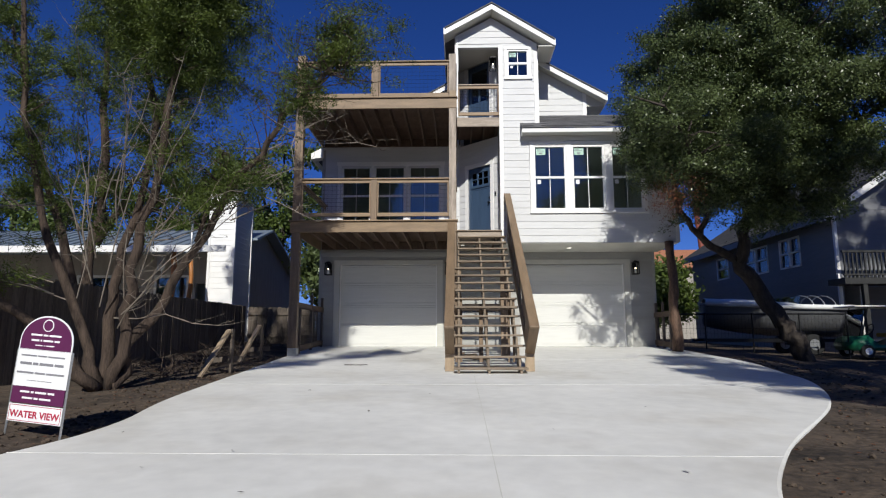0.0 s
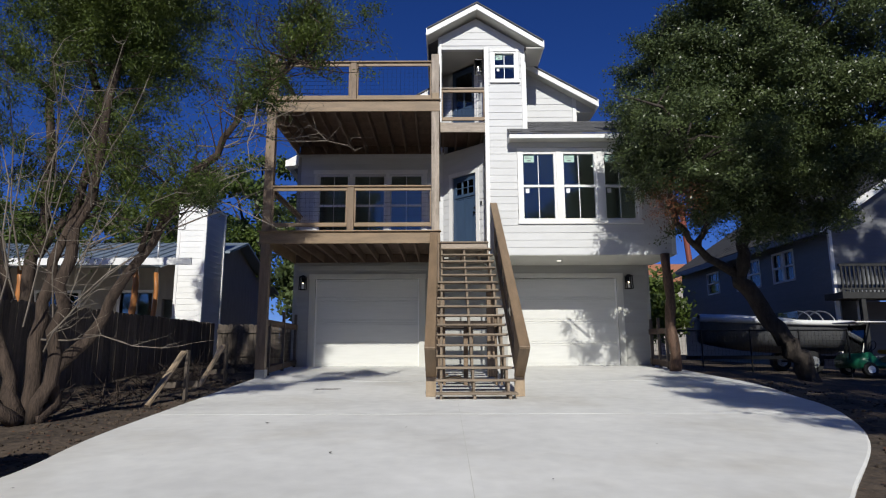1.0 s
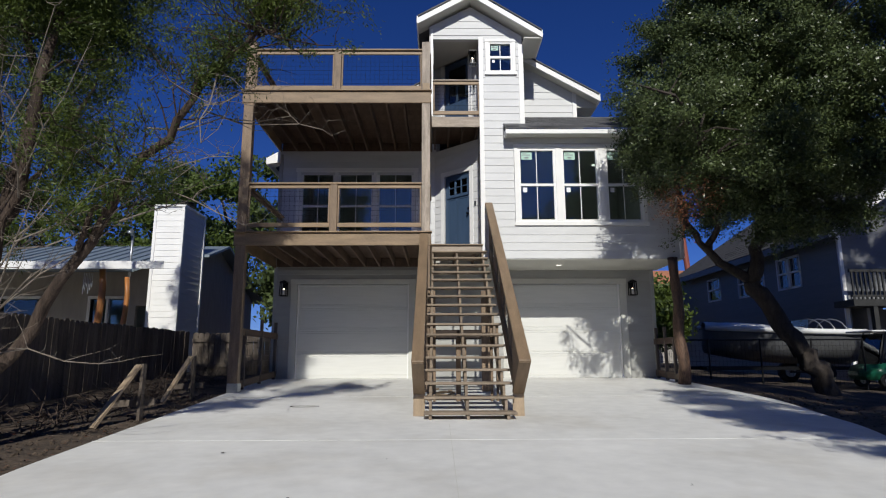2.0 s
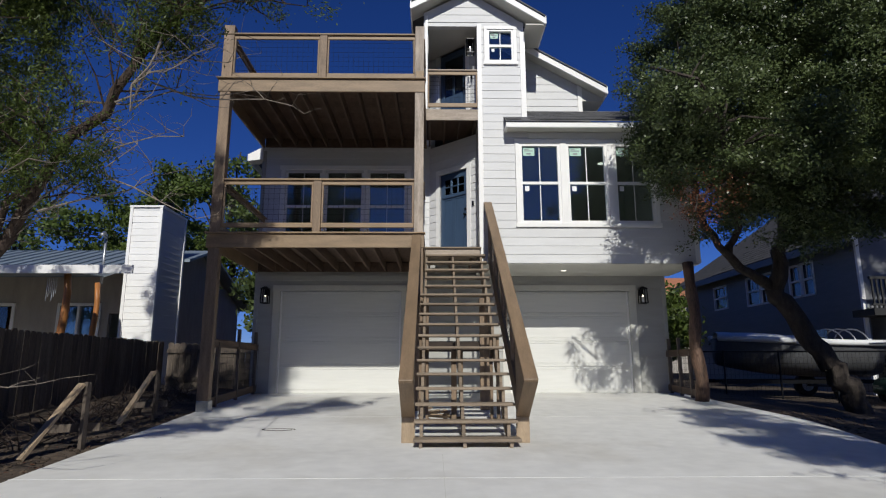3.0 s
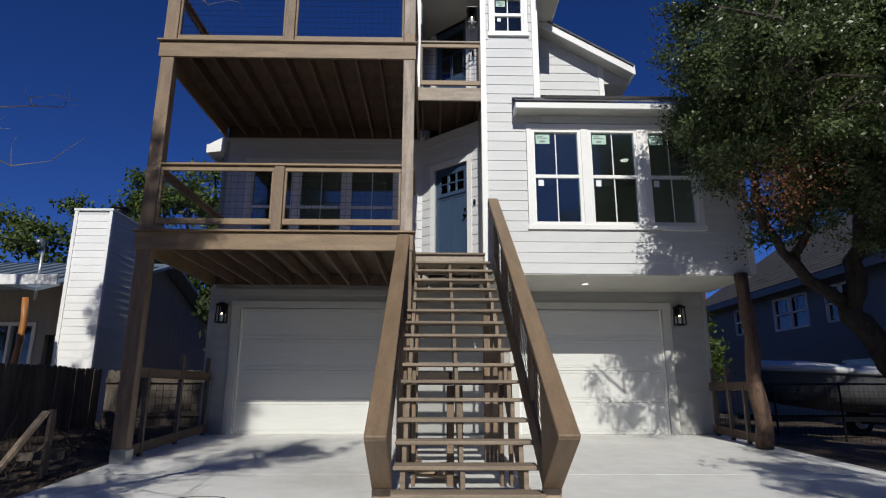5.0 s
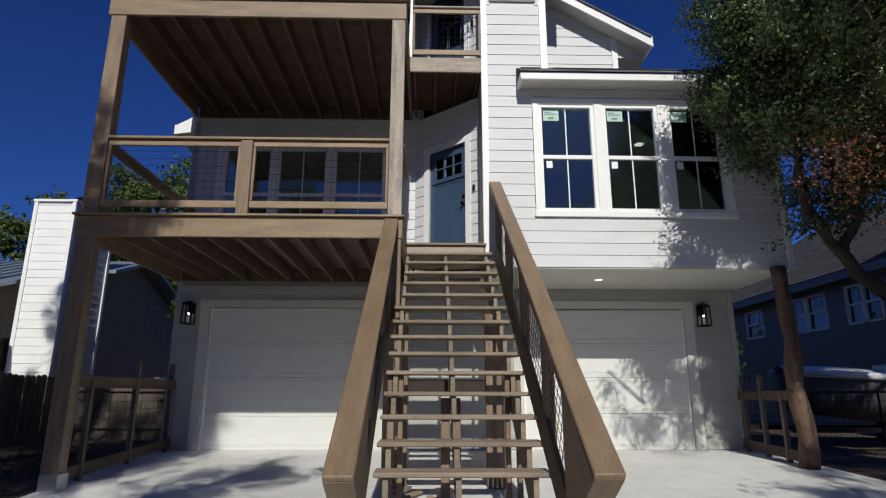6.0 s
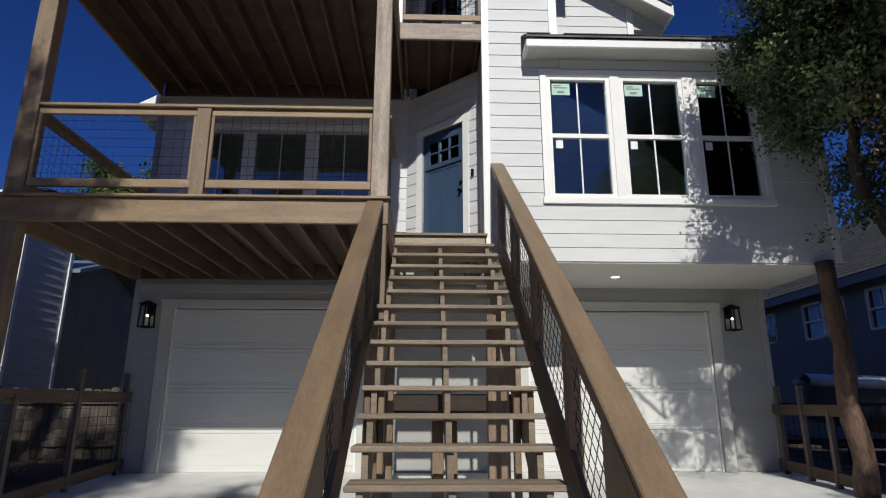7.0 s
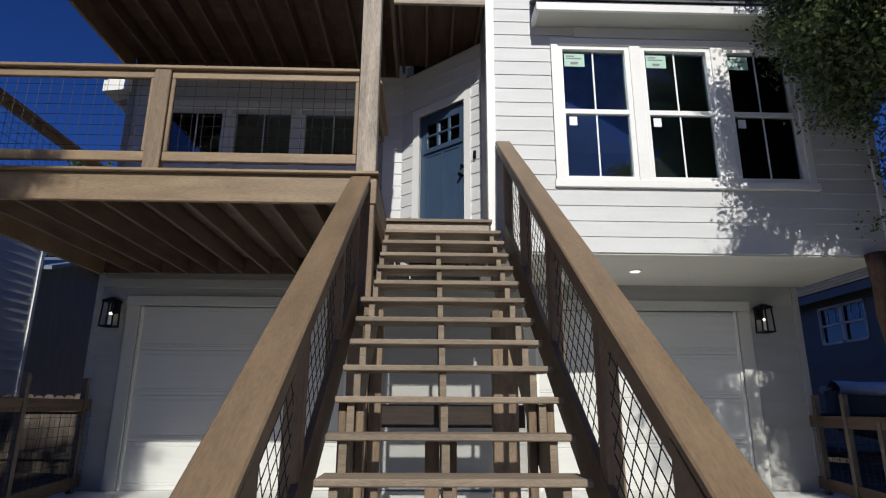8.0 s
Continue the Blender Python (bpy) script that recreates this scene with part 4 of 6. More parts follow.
# ---- neighbouring houses and fences ----
def left_house():
    h = thing("neighbour_house", "low tan house with blue-grey metal roof behind the fence", "house", (-12, 20, 0.1))
    bm = bmesh.new()
    cut_boxes(bm, -26, -7.4, 18.9, 19.05, -0.2, 3.25, [(-9.9, -8.9, 0.4, 2.2), (-12.5, -11.2, 1.0, 2.2), (-8.6, -8.2, 0.9, 2.0)])
    part("wall", bm, OLDSTUCCO, h)
    bm = bmesh.new()
    prism(bm, [(19.054, -0.2), (25.75, -0.2), (25.75, 2.8), (21.8, 4.2), (19.054, 3.25)], "x", -7.55, -7.4)
    part("wall", bm, OLDSTUCCO, h)
    bm = bmesh.new()
    box(bm, -26, -7.6, 21, 21.1, 0, 3.0)
    part("wall", bm, INSIDE, h)
    bm = bmesh.new()
    grey = [(17.6, 2.88), (21.8, 4.30), (21.8, 4.22), (17.6, 2.80)]
    prism(bm, grey, "x", -26, -8.1)
    prism(bm, [(20.02, 3.698), (21.8, 4.30), (21.8, 4.22), (20.02, 3.618)], "x", -8.1, -7.0)
    prism(bm, [(21.8, 4.30), (26.2, 2.78), (26.2, 2.70), (21.8, 4.22)], "x", -26, -7.0)
    lo = [bm.verts.new(v) for v in ((-26, 15.3, 2.64), (-6.2, 15.3, 2.64), (-8.1, 15.9, 2.687), (-8.12, 17.6, 2.82), (-26, 17.6, 2.82))]
    hi = [bm.verts.new(v) for v in ((-26, 15.3, 2.70), (-6.2, 15.3, 2.70), (-8.1, 15.9, 2.747), (-8.12, 17.6, 2.88), (-26, 17.6, 2.88))]
    bm.faces.new(lo[::-1])
    bm.faces.new(hi)
    for k in range(5):
        bm.faces.new((lo[k], lo[(k + 1) % 5], hi[(k + 1) % 5], hi[k]))
    roof = part("roof", bm, METALROOF, h, "ribbed blue-grey metal roof")
    bm = bmesh.new()
    beam(bm, (0, 17.6, 2.90), (0, 21.8, 4.32), 0.03, 0.035)
    rib = mesh_of("roof_rib", bm, METALROOF)
    bm = bmesh.new()
    beam(bm, (0, 15.3, 2.72), (0, 17.6, 2.90), 0.03, 0.035)
    rib2 = mesh_of("roof_rib", bm, METALROOF)
    for k in range(44):
        for me in (rib, rib2):
            share("roof_rib", me, roof, (-25.7 + k * 0.4, 0, 0))
    for n, (a, b, c, d, e, g) in (("fascia", (-26, -6.2, 15.26, 15.3, 2.54, 2.72)),):
        bm = bmesh.new()
        box(bm, a, b, c, d, e, g)
        part(n, bm, WHITE, h)
    bm = bmesh.new()
    box(bm, -9.9, -8.9, 18.96, 18.98, 0.4, 2.2)
    part("pane", bm, GLASS, h)
    bm = bmesh.new()
    box(bm, -12.5, -11.2, 18.96, 18.98, 1.0, 2.2)
    part("pane", bm, GLASS, h)
    for a, b, c, d in ((-9.98, -9.9, 0.4, 2.28), (-8.9, -8.82, 0.4, 2.28), (-9.44, -9.38, 0.4, 2.2), (-9.9, -8.9, 2.2, 2.28), (-12.58, -12.5, 1.0, 2.28), (-11.2, -11.12, 1.0, 2.28), (-12.5, -11.2, 2.2, 2.28)):
        bm = bmesh.new()
        box(bm, a, b, 18.86, 19.0, c, d)
        part("window_frame", bm, WHITE, h)
    for x, y, r in ((-7.75, 15.6, 0.085), (-8.0, 17.2, 0.07), (-10.7, 15.6, 0.085), (-13.7, 15.6, 0.085)):
        bm = bmesh.new()
        tube(bm, [(x + 0.03 * math.sin(k * 1.7), y, -0.1 + k * 0.45) for k in range(7)], [r * (1.15 - 0.05 * k) for k in range(7)], 10)
        part("porch_post", bm, ORANGEPOST, h, "varnished orange cedar log porch post", True)
    bm = bmesh.new()
    box(bm, -26, -7.5, 15.4, 18.9, -0.2, 0.1)
    part("porch_floor", bm, OLDSTUCCO, h)
    for k in range(4):
        bm = bmesh.new()
        box(bm, -7.9 + k * 0.0 - 0.35 * k, -7.78 - 0.35 * k, 15.75, 15.83, 0.6, 1.22)
        part("porch_chair_slat", bm, WHITE, h)
    for k in range(6):
        bm = bmesh.new()
        tube(bm, ((-8.25 + 0.04 * k, 15.7, 2.5), (-8.25 + 0.04 * k, 15.7, 2.0 + 0.08 * (k % 3))), (0.01, 0.01), 5)
        part("wind_chime", bm, GALV, h)
    # chimney with lap boards
    bm = bmesh.new()
    box(bm, -8.02, -7.2, 18.45, 19.95, -0.1, 4.85)
    ch = part("chimney", bm, SIDING, h, "white lap-sided chimney stack")
    siding(ch, (-7.98, 18.45, 0), 0, 0.74, 0.4, 4.75, 0.175, WHITE)
    siding(ch, (-7.2, 18.5, 0), 90, 1.4, 0.4, 4.75, 0.175, SIDING)
    for a, b, c, d in ((-8.05, -7.97, 18.41, 18.5), (-7.25, -7.17, 18.41, 18.5), (-7.22, -7.16, 19.9, 19.98)):
        bm = bmesh.new()
        box(bm, a, b, c, d, 0.3, 4.86)
        part("corner_board", bm, WHITE, ch)
    bm = bmesh.new()
    box(bm, -8.07, -7.15, 18.4, 20.0, 4.85, 4.90)
    part("chimney_cap", bm, WHITE, ch)
    bm = bmesh.new()
    tube(bm, ((-7.5, 19.3, 4.9), (-7.5, 19.3, 5.02)), (0.16, 0.16), 14)
    tube(bm, ((-7.5, 19.3, 5.05), (-7.5, 19.3, 5.12)), (0.22, 0.22), 14)
    tube(bm, ((-7.5, 19.3, 5.15), (-7.5, 19.3, 5.20)), (0.22, 0.19), 14)
    for k in range(6):
        tube(bm, ((-7.5 + 0.15 * math.cos(k), 19.3 + 0.15 * math.sin(k), 4.98), (-7.5 + 0.15 * math.cos(k), 19.3 + 0.15 * math.sin(k), 5.17)), (0.01, 0.01), 4)
    part("flue_cap", bm, BLACKMETAL, ch, "dark metal flue cap", True)
    # service mast with cables
    bm = bmesh.new()
    tube(bm, ((-8.5, 18.2, 2.7), (-8.5, 18.2, 3.95)), (0.035, 0.035), 8)
    tube(bm, ((-8.5, 18.2, 3.95), (-8.5, 18.1, 4.05), (-8.5, 17.95, 3.98)), (0.06, 0.06, 0.05), 8)
    part("service_mast", bm, GALV, h, "grey electric service mast", True)


def cable(p, q, sag, r=0.012):
    bm = bmesh.new()
    pts = [Vector(p).lerp(Vector(q), k / 16) - Vector((0, 0, sag * 4 * (k / 16) * (1 - k / 16))) for k in range(17)]
    tube(bm, pts, [r] * 17, 5)
    solid("power_cable", bm, RUBBER, "black overhead power cable slung to a roof mast", "cable", "overhead cables", smooth=True)


left_house()
cable((-8.5, 18.0, 3.95), (-24, 6, 7.2), 0.7)
cable((-8.5, 18.0, 3.9), (-24, 8, 6.2), 0.9, 0.009)


def picket_fence():
    f = thing("board_fence", "weathered grey-brown board fence with dog-eared tops", "fence", (-6.3, 6, -0.4))
    bm = bmesh.new()
    prism(bm, [(0, 0), (0.138, 0), (0.138, 1.0), (0.11, 1.03), (0.028, 1.03), (0, 1.0)], "x", 0, 0.018)
    me = mesh_of("picket", bm, FENCEWOOD)
    y = -4.5
    while y < 17.2:
        base = drive_z(y) - 0.02
        ob = share("picket", me, f, (-6.3 + random.uniform(-0.006, 0.006), y, base))
        ob.scale = (1, 1, (1.17 + random.uniform(-0.015, 0.015) - base) / 1.03)
        y += 0.145
    for z in (-0.05, 0.45, 0.95):
        bm = bmesh.new()
        beam(bm, (-6.33, -4.5, z), (-6.33, 17.2, z + 0.05), 0.04, 0.09)
        part("fence_rail", bm, FENCEWOOD, f)
    f2 = thing("board_fence", "low weathered board fence between two houses", "fence", (-5, 17.35, 0))
    bm = bmesh.new()
    prism(bm, [(0, 0), (0.138, 0), (0.138, 1.0), (0.11, 1.03), (0.028, 1.03), (0, 1.0)], "y", 0, 0.018)
    me = mesh_of("picket", bm, FENCEWOOD)
    for k in range(17):
        ob = share("picket", me, f2, (-6.25 + k * 0.145, 17.4, 0))
        ob.scale = (1, 1, 1.11 + random.uniform(-0.02, 0.02))
    for z in (0.3, 0.95):
        bm = bmesh.new()
        beam(bm, (-6.25, 17.37, z), (-3.82, 17.37, z), 0.04, 0.09)
        part("fence_rail", bm, FENCEWOOD, f2)


def wire_gate(x, ya, yb, label, zt=1.0):
    """Posts and rails with a wire panel, square to the garage wall."""
    g = thing("side_fence", label, "fence", (x, (ya + yb) / 2, drive_z(14.5)), "timber and wire side fences")
    for z in (0.12, zt):
        bm = bmesh.new()
        beam(bm, (x, ya, z + (drive_z(ya) if z < 0.5 else 0)), (x, yb, z), 0.04, 0.14)
        soften(bm, 0.005)
        part("rail", bm, DECKUNDER, g)
    for k in range(3):
        y = ya + 0.35 + k * (yb - ya - 0.5) / 2
        bm = bmesh.new()
        box(bm, x - 0.03, x + 0.03, y - 0.03, y + 0.03, drive_z(y) - 0.03, zt + (0.32 if k else 0.02))
        part("fence_post", bm, FENCEWOOD, g)
    bm = bmesh.new()
    grid_wires(bm, (x + 0.025, ya, 0.12), (0, yb - ya, 0), (0, 0, zt - 0.15), int((yb - ya) / 0.1), 8)
    part("wire_panel", bm, WIRE, g, "black welded wire panel")


picket_fence()
wire_gate(-3.68, 13.3, 16.04, "brown timber side fence with wire panel under the deck")
wire_gate(5.42, 14.5, 16.04, "brown timber side fence with wire panel beside the garage", 0.85)


def log_post():
    p = thing("log_post", "peeled knotty log post under the overhang corner", "post", (5.41, 14.3, drive_z(14.3)))
    bm = bmesh.new()
    z0 = drive_z(14.3) - 0.02
    pts, rad = [], []
    for k in range(14):
        z = z0 + (2.615 - z0) * k / 13
        pts.append((5.38 + 0.025 * math.sin(k * 0.9) - 0.05 * (k / 13), 14.62 - 0.28 + 0.02 * math.cos(k * 1.3), z))
        rad.append(0.128 - 0.03 * k / 13 + 0.01 * math.sin(k * 2.1))
    tube(bm, pts, rad, 12)
    part("log", bm, LOG, p, smooth=True)


log_post()


def right_house():
    h = thing("neighbour_house", "two-storey blue-grey lap-sided house with grey roof and balcony", "house", (17, 26, 0))
    X, YF, YB = 13.3, 20.5, 33.0
    wins = [(28.7, 30.0, 3.05, 4.12), (25.0, 27.1, 2.95, 4.15), (22.6, 24.1, 2.95, 4.15)]
    bm = bmesh.new()
    ys = sorted({YF, YB, *[w[i] for w in wins for i in (0, 1)]})
    for a, b in zip(ys, ys[1:]):
        inside = [w for w in wins if w[0] < (a + b) / 2 < w[1]]
        if inside:
            box(bm, X, X + 0.15, a, b, -0.5, inside[0][2])
            box(bm, X, X + 0.15, a, b, inside[0][3], 4.75)
        else:
            box(bm, X, X + 0.15, a, b, -0.5, 4.75)
    weld(bm)
    west = part("wall", bm, BLUEHOUSE, h)
    siding(west, (X, YB, 0), -90, YB - YF, 0.3, 4.7, 0.2, BLUEHOUSE, [(YB - b, YB - a, c, d) for a, b, c, d in wins])
    bm = bmesh.new()
    prism(bm, [(X, 2.2), (24, 2.2), (24, 4.75), (18.6, 8.2), (X, 4.75)], "y", YF, YF + 0.15)
    front = part("wall", bm, BLUEHOUSE, h)
    siding(front, (X, YF, 0), 0, 9.0, 2.3, 8.0, 0.2, BLUEHOUSE, (), lambda z: (0 if z < 4.75 else (z - 4.75) / 0.66, 9.0))
    for a, b, c, d in wins:
        w = thing_part("window", h)
        n = 2 if b - a > 1.45 else 1
        for k in range(n):
            p, q = a + (b - a) * k / n, a + (b - a) * (k + 1) / n
            bm = bmesh.new()
            for y0, y1, z0, z1 in ((p, p + 0.07, c, d), (q - 0.07, q, c, d), (p, q, c, c + 0.07), (p, q, d - 0.07, d), (p, q, (c + d) / 2 - 0.03, (c + d) / 2 + 0.03)):
                box(bm, X - 0.03, X + 0.05, y0, y1, z0, z1)
            part("window_frame", bm, WHITE, w)
            bm = bmesh.new()
            box(bm, X + 0.06, X + 0.07, p + 0.05, q - 0.05, c, d)
            part("pane", bm, GLASS, w)
            for s in (1, 2):
                bm = bmesh.new()
                yy = p + (q - p) * s / 3
                box(bm, X + 0.045, X + 0.058, yy - 0.01, yy + 0.01, (c + d) / 2, d)
                part("glazing_bar", bm, WHITE, w)
    for a, b, c, d, e, g in ((X, 24, YB, YB + 0.15, -0.5, 4.75), (X + 0.2, 24, YF + 3, YF + 3.1, -0.5, 2.2)):
        bm = bmesh.new()
        box(bm, a, b, c, d, e, g)
        part("wall", bm, BLUEHOUSE, h)
    bm = bmesh.new()
    box(bm, X + 0.8, X + 0.9, YF + 0.2, YB, -0.4, 4.7)
    part("partition_wall", bm, INSIDE, h)
    bm = bmesh.new()
    prism(bm, [(12.75, 4.52), (18.6, 8.4), (18.6, 8.25), (12.75, 4.4)], "y", YF - 0.4, YB + 0.3)
    prism(bm, [(18.6, 8.4), (24.5, 4.5), (24.5, 4.35), (18.6, 8.25)], "y", YF - 0.4, YB + 0.3)
    roof = part("roof", bm, SHADESHINGLE, h, "grey shingle roof with tree shade darkened into its colour")
    shingles(roof, (12.75, YF - 0.4, 4.53), (0, 1, 0), (5.85, 0, 3.88), 9.0, 4.2, 0.3, 0.8, SHADESHINGLE)
    bm = bmesh.new()
    prism(bm, [(12.75, 4.5), (18.6, 8.38), (18.6, 8.12), (12.75, 4.24)], "y", YF - 0.45, YF - 0.4)
    part("rake_board", bm, WHITE, h)
    bm = bmesh.new()
    box(bm, 12.72, 12.75, YF - 0.4, YB, 4.25, 4.5)
    part("gutter", bm, BLUEHOUSE, h)
    bm = bmesh.new()
    box(bm, X - 0.03, X + 0.08, YF - 0.03, YF + 0.06, -0.4, 4.6)
    part("corner_board", bm, WHITE, h)
    # balcony
    bm = bmesh.new()
    box(bm, 12.9, 24, YF - 0.95, YF - 0.03, 2.0, 2.2)
    part("balcony_floor", bm, CANVAS, h, "dark stained balcony floor")
    bm = bmesh.new()
    box(bm, 12.9, 24, YF - 0.93, YF - 0.85, 3.05, 3.13)
    box(bm, 12.9, 24, YF - 0.93, YF - 0.85, 2.28, 2.34)
    part("balcony_rail", bm, CANVAS, h, "dark balcony rail")
    bm = bmesh.new()
    box(bm, 0, 0.045, 0, 0.045, 0, 0.85)
    me = mesh_of("baluster", bm, CANVAS)
    for k in range(40):
        share("baluster", me, h, (12.95 + k * 0.135, YF - 0.91, 2.2))
    for x in (X + 0.2, 17.5):
        bm = bmesh.new()
        box(bm, x, x + 0.14, YF - 0.92, YF - 0.78, -0.45, 2.0)
        part("balcony_post", bm, CANVAS, h)


right_house()


def far_house():
    h = thing("distant_house", "distant house with a clay-orange roof", "house", (15, 48, 0))
    bm = bmesh.new()
    box(bm, 12, 26, 46, 52, 0, 5.6)
    part("wall", bm, OLDSTUCCO, h)
    bm = bmesh.new()
    prism(bm, [(45.4, 5.5), (52.6, 5.5), (49, 7.4)], "x", 11.4, 26.6)
    part("roof", bm, CLAY, h, "clay-orange roof")


far_house()


def red_pole():
    bm = bmesh.new()
    tube(bm, ((17.2, 40, 0.0), (16.8, 40, 5.0), (16.4, 40, 10.0)), (0.2, 0.19, 0.17), 10)
    solid("leaning_pole", bm, RUSTRED, "leaning red-brown timber pole behind the houses", "pole", smooth=True)


red_pole()


def boat():
    zb = -0.30
    b = thing("boat", "pale grey motorboat with creased bow cover on a trailer", "boat", (10.3, 19.6, zb + 0.45))
    bm = bmesh.new()
    rings = []
    for k in range(13):
        u = k / 12
        x = 8.2 + 4.3 * u
        w = 0.95 * min(1, 0.25 + 1.5 * u ** 0.6) * (1 if u < 0.85 else 0.96)
        keel, deckz = zb + 0.55 + 0.35 * (1 - u) ** 3, zb + 1.45 + 0.18 * (1 - u) ** 2
        rings.append([bm.verts.new((x, 19.6 + s * w * f, keel + (deckz - keel) * g)) for s, f, g in ((-1, 1, 1), (-1, 0.93, 0.55), (-1, 0.6, 0.15), (1, 0.0, 0), (1, 0.6, 0.15), (1, 0.93, 0.55), (1, 1, 1))])
    for r0, r1 in zip(rings, rings[1:]):
        for i in range(6):
            bm.faces.new((r0[i], r0[i + 1], r1[i + 1], r1[i]))
    bm.faces.new(rings[-1])
    bm.faces.new(rings[0][::-1])
    part("hull", bm, HULLGREY, b, "chalky grey boat hull", True)
    bm = bmesh.new()
    for s in (-1, 1):
        pts = [(8.2 + 4.3 * k / 12, 19.6 + s * 0.97 * min(1, 0.25 + 1.5 * (k / 12) ** 0.6), zb + 1.47 + 0.18 * (1 - k / 12) ** 2) for k in range(13)]
        tube(bm, pts, [0.085] * 13, 8)
    box(bm, 10.6, 12.4, 18.75, 20.45, zb + 1.42, zb + 1.47)
    part("gunwale", bm, BOATWHITE, b, "white gunwale and rear deck", True)
    bm = bmesh.new()
    rows = []
    for k in range(9):
        u = k / 8
        x = 8.25 + 2.6 * u
        w = 0.9 * min(1, 0.3 + 1.4 * u ** 0.6)
        rows.append([bm.verts.new((x, 19.6 + w * v, zb + 1.56 + 0.26 * (1 - v * v) * (1 - 0.5 * u) + 0.03 * math.sin(5 * u + 3 * v))) for v in (-1, -0.6, -0.2, 0.2, 0.6, 1)])
    for r0, r1 in zip(rows, rows[1:]):
        for i in range(5):
            bm.faces.new((r0[i], r0[i + 1], r1[i + 1], r1[i]))
    part("boat_cover", bm, BOATWHITE, b, "pale creased cover over the bow", True)
    bm = bmesh.new()
    box(bm, 10.9, 11.0, 18.9, 20.3, zb + 1.47, zb + 1.85)
    part("windscreen", bm, GLASS, b)
    bm = bmesh.new()
    for k in range(3):
        tube(bm, [(11.4 + 0.35 * k, 19.6 + 0.75 * math.cos(a * math.pi / 8), zb + 1.45 + 0.45 * math.sin(a * math.pi / 8)) for a in range(9)], [0.02] * 9, 6)
    part("grab_rail", bm, GALV, b, "bright tubular rails", True)
    t = thing("boat_trailer", "steel boat trailer on two rubber wheels", "trailer", (10.3, 19.6, zb))
    bm = bmesh.new()
    for s in (-0.6, 0.6):
        beam(bm, (8.0, 19.6 + s, zb + 0.45), (12.5, 19.6 + s, zb + 0.45), 0.08, 0.1)
    for x in (8.4, 10, 11.5, 12.4):
        beam(bm, (x, 19.0, zb + 0.45), (x, 20.2, zb + 0.45), 0.06, 0.08)
    beam(bm, (11.2, 18.7, zb + 0.32), (11.2, 20.5, zb + 0.32), 0.06, 0.06)
    part("trailer_frame", bm, BLACKMETAL, t)
    for y in (18.75, 20.45):
        bm = bmesh.new()
        bmesh.ops.create_cone(bm, cap_ends=True, segments=20, radius1=0.32, radius2=0.32, depth=0.2, matrix=Matrix.Translation((11.2, y, zb + 0.32)) @ Matrix.Rotation(radians(90), 4, "X"))
        soften(bm, 0.02)
        wheel = part("wheel", bm, RUBBER, t)
        bm = bmesh.new()
        bmesh.ops.create_cone(bm, cap_ends=True, segments=16, radius1=0.17, radius2=0.17, depth=0.22, matrix=Matrix.Translation((11.2, y, zb + 0.32)) @ Matrix.Rotation(radians(90), 4, "X"))
        part("rim", bm, GALV, wheel)


boat()


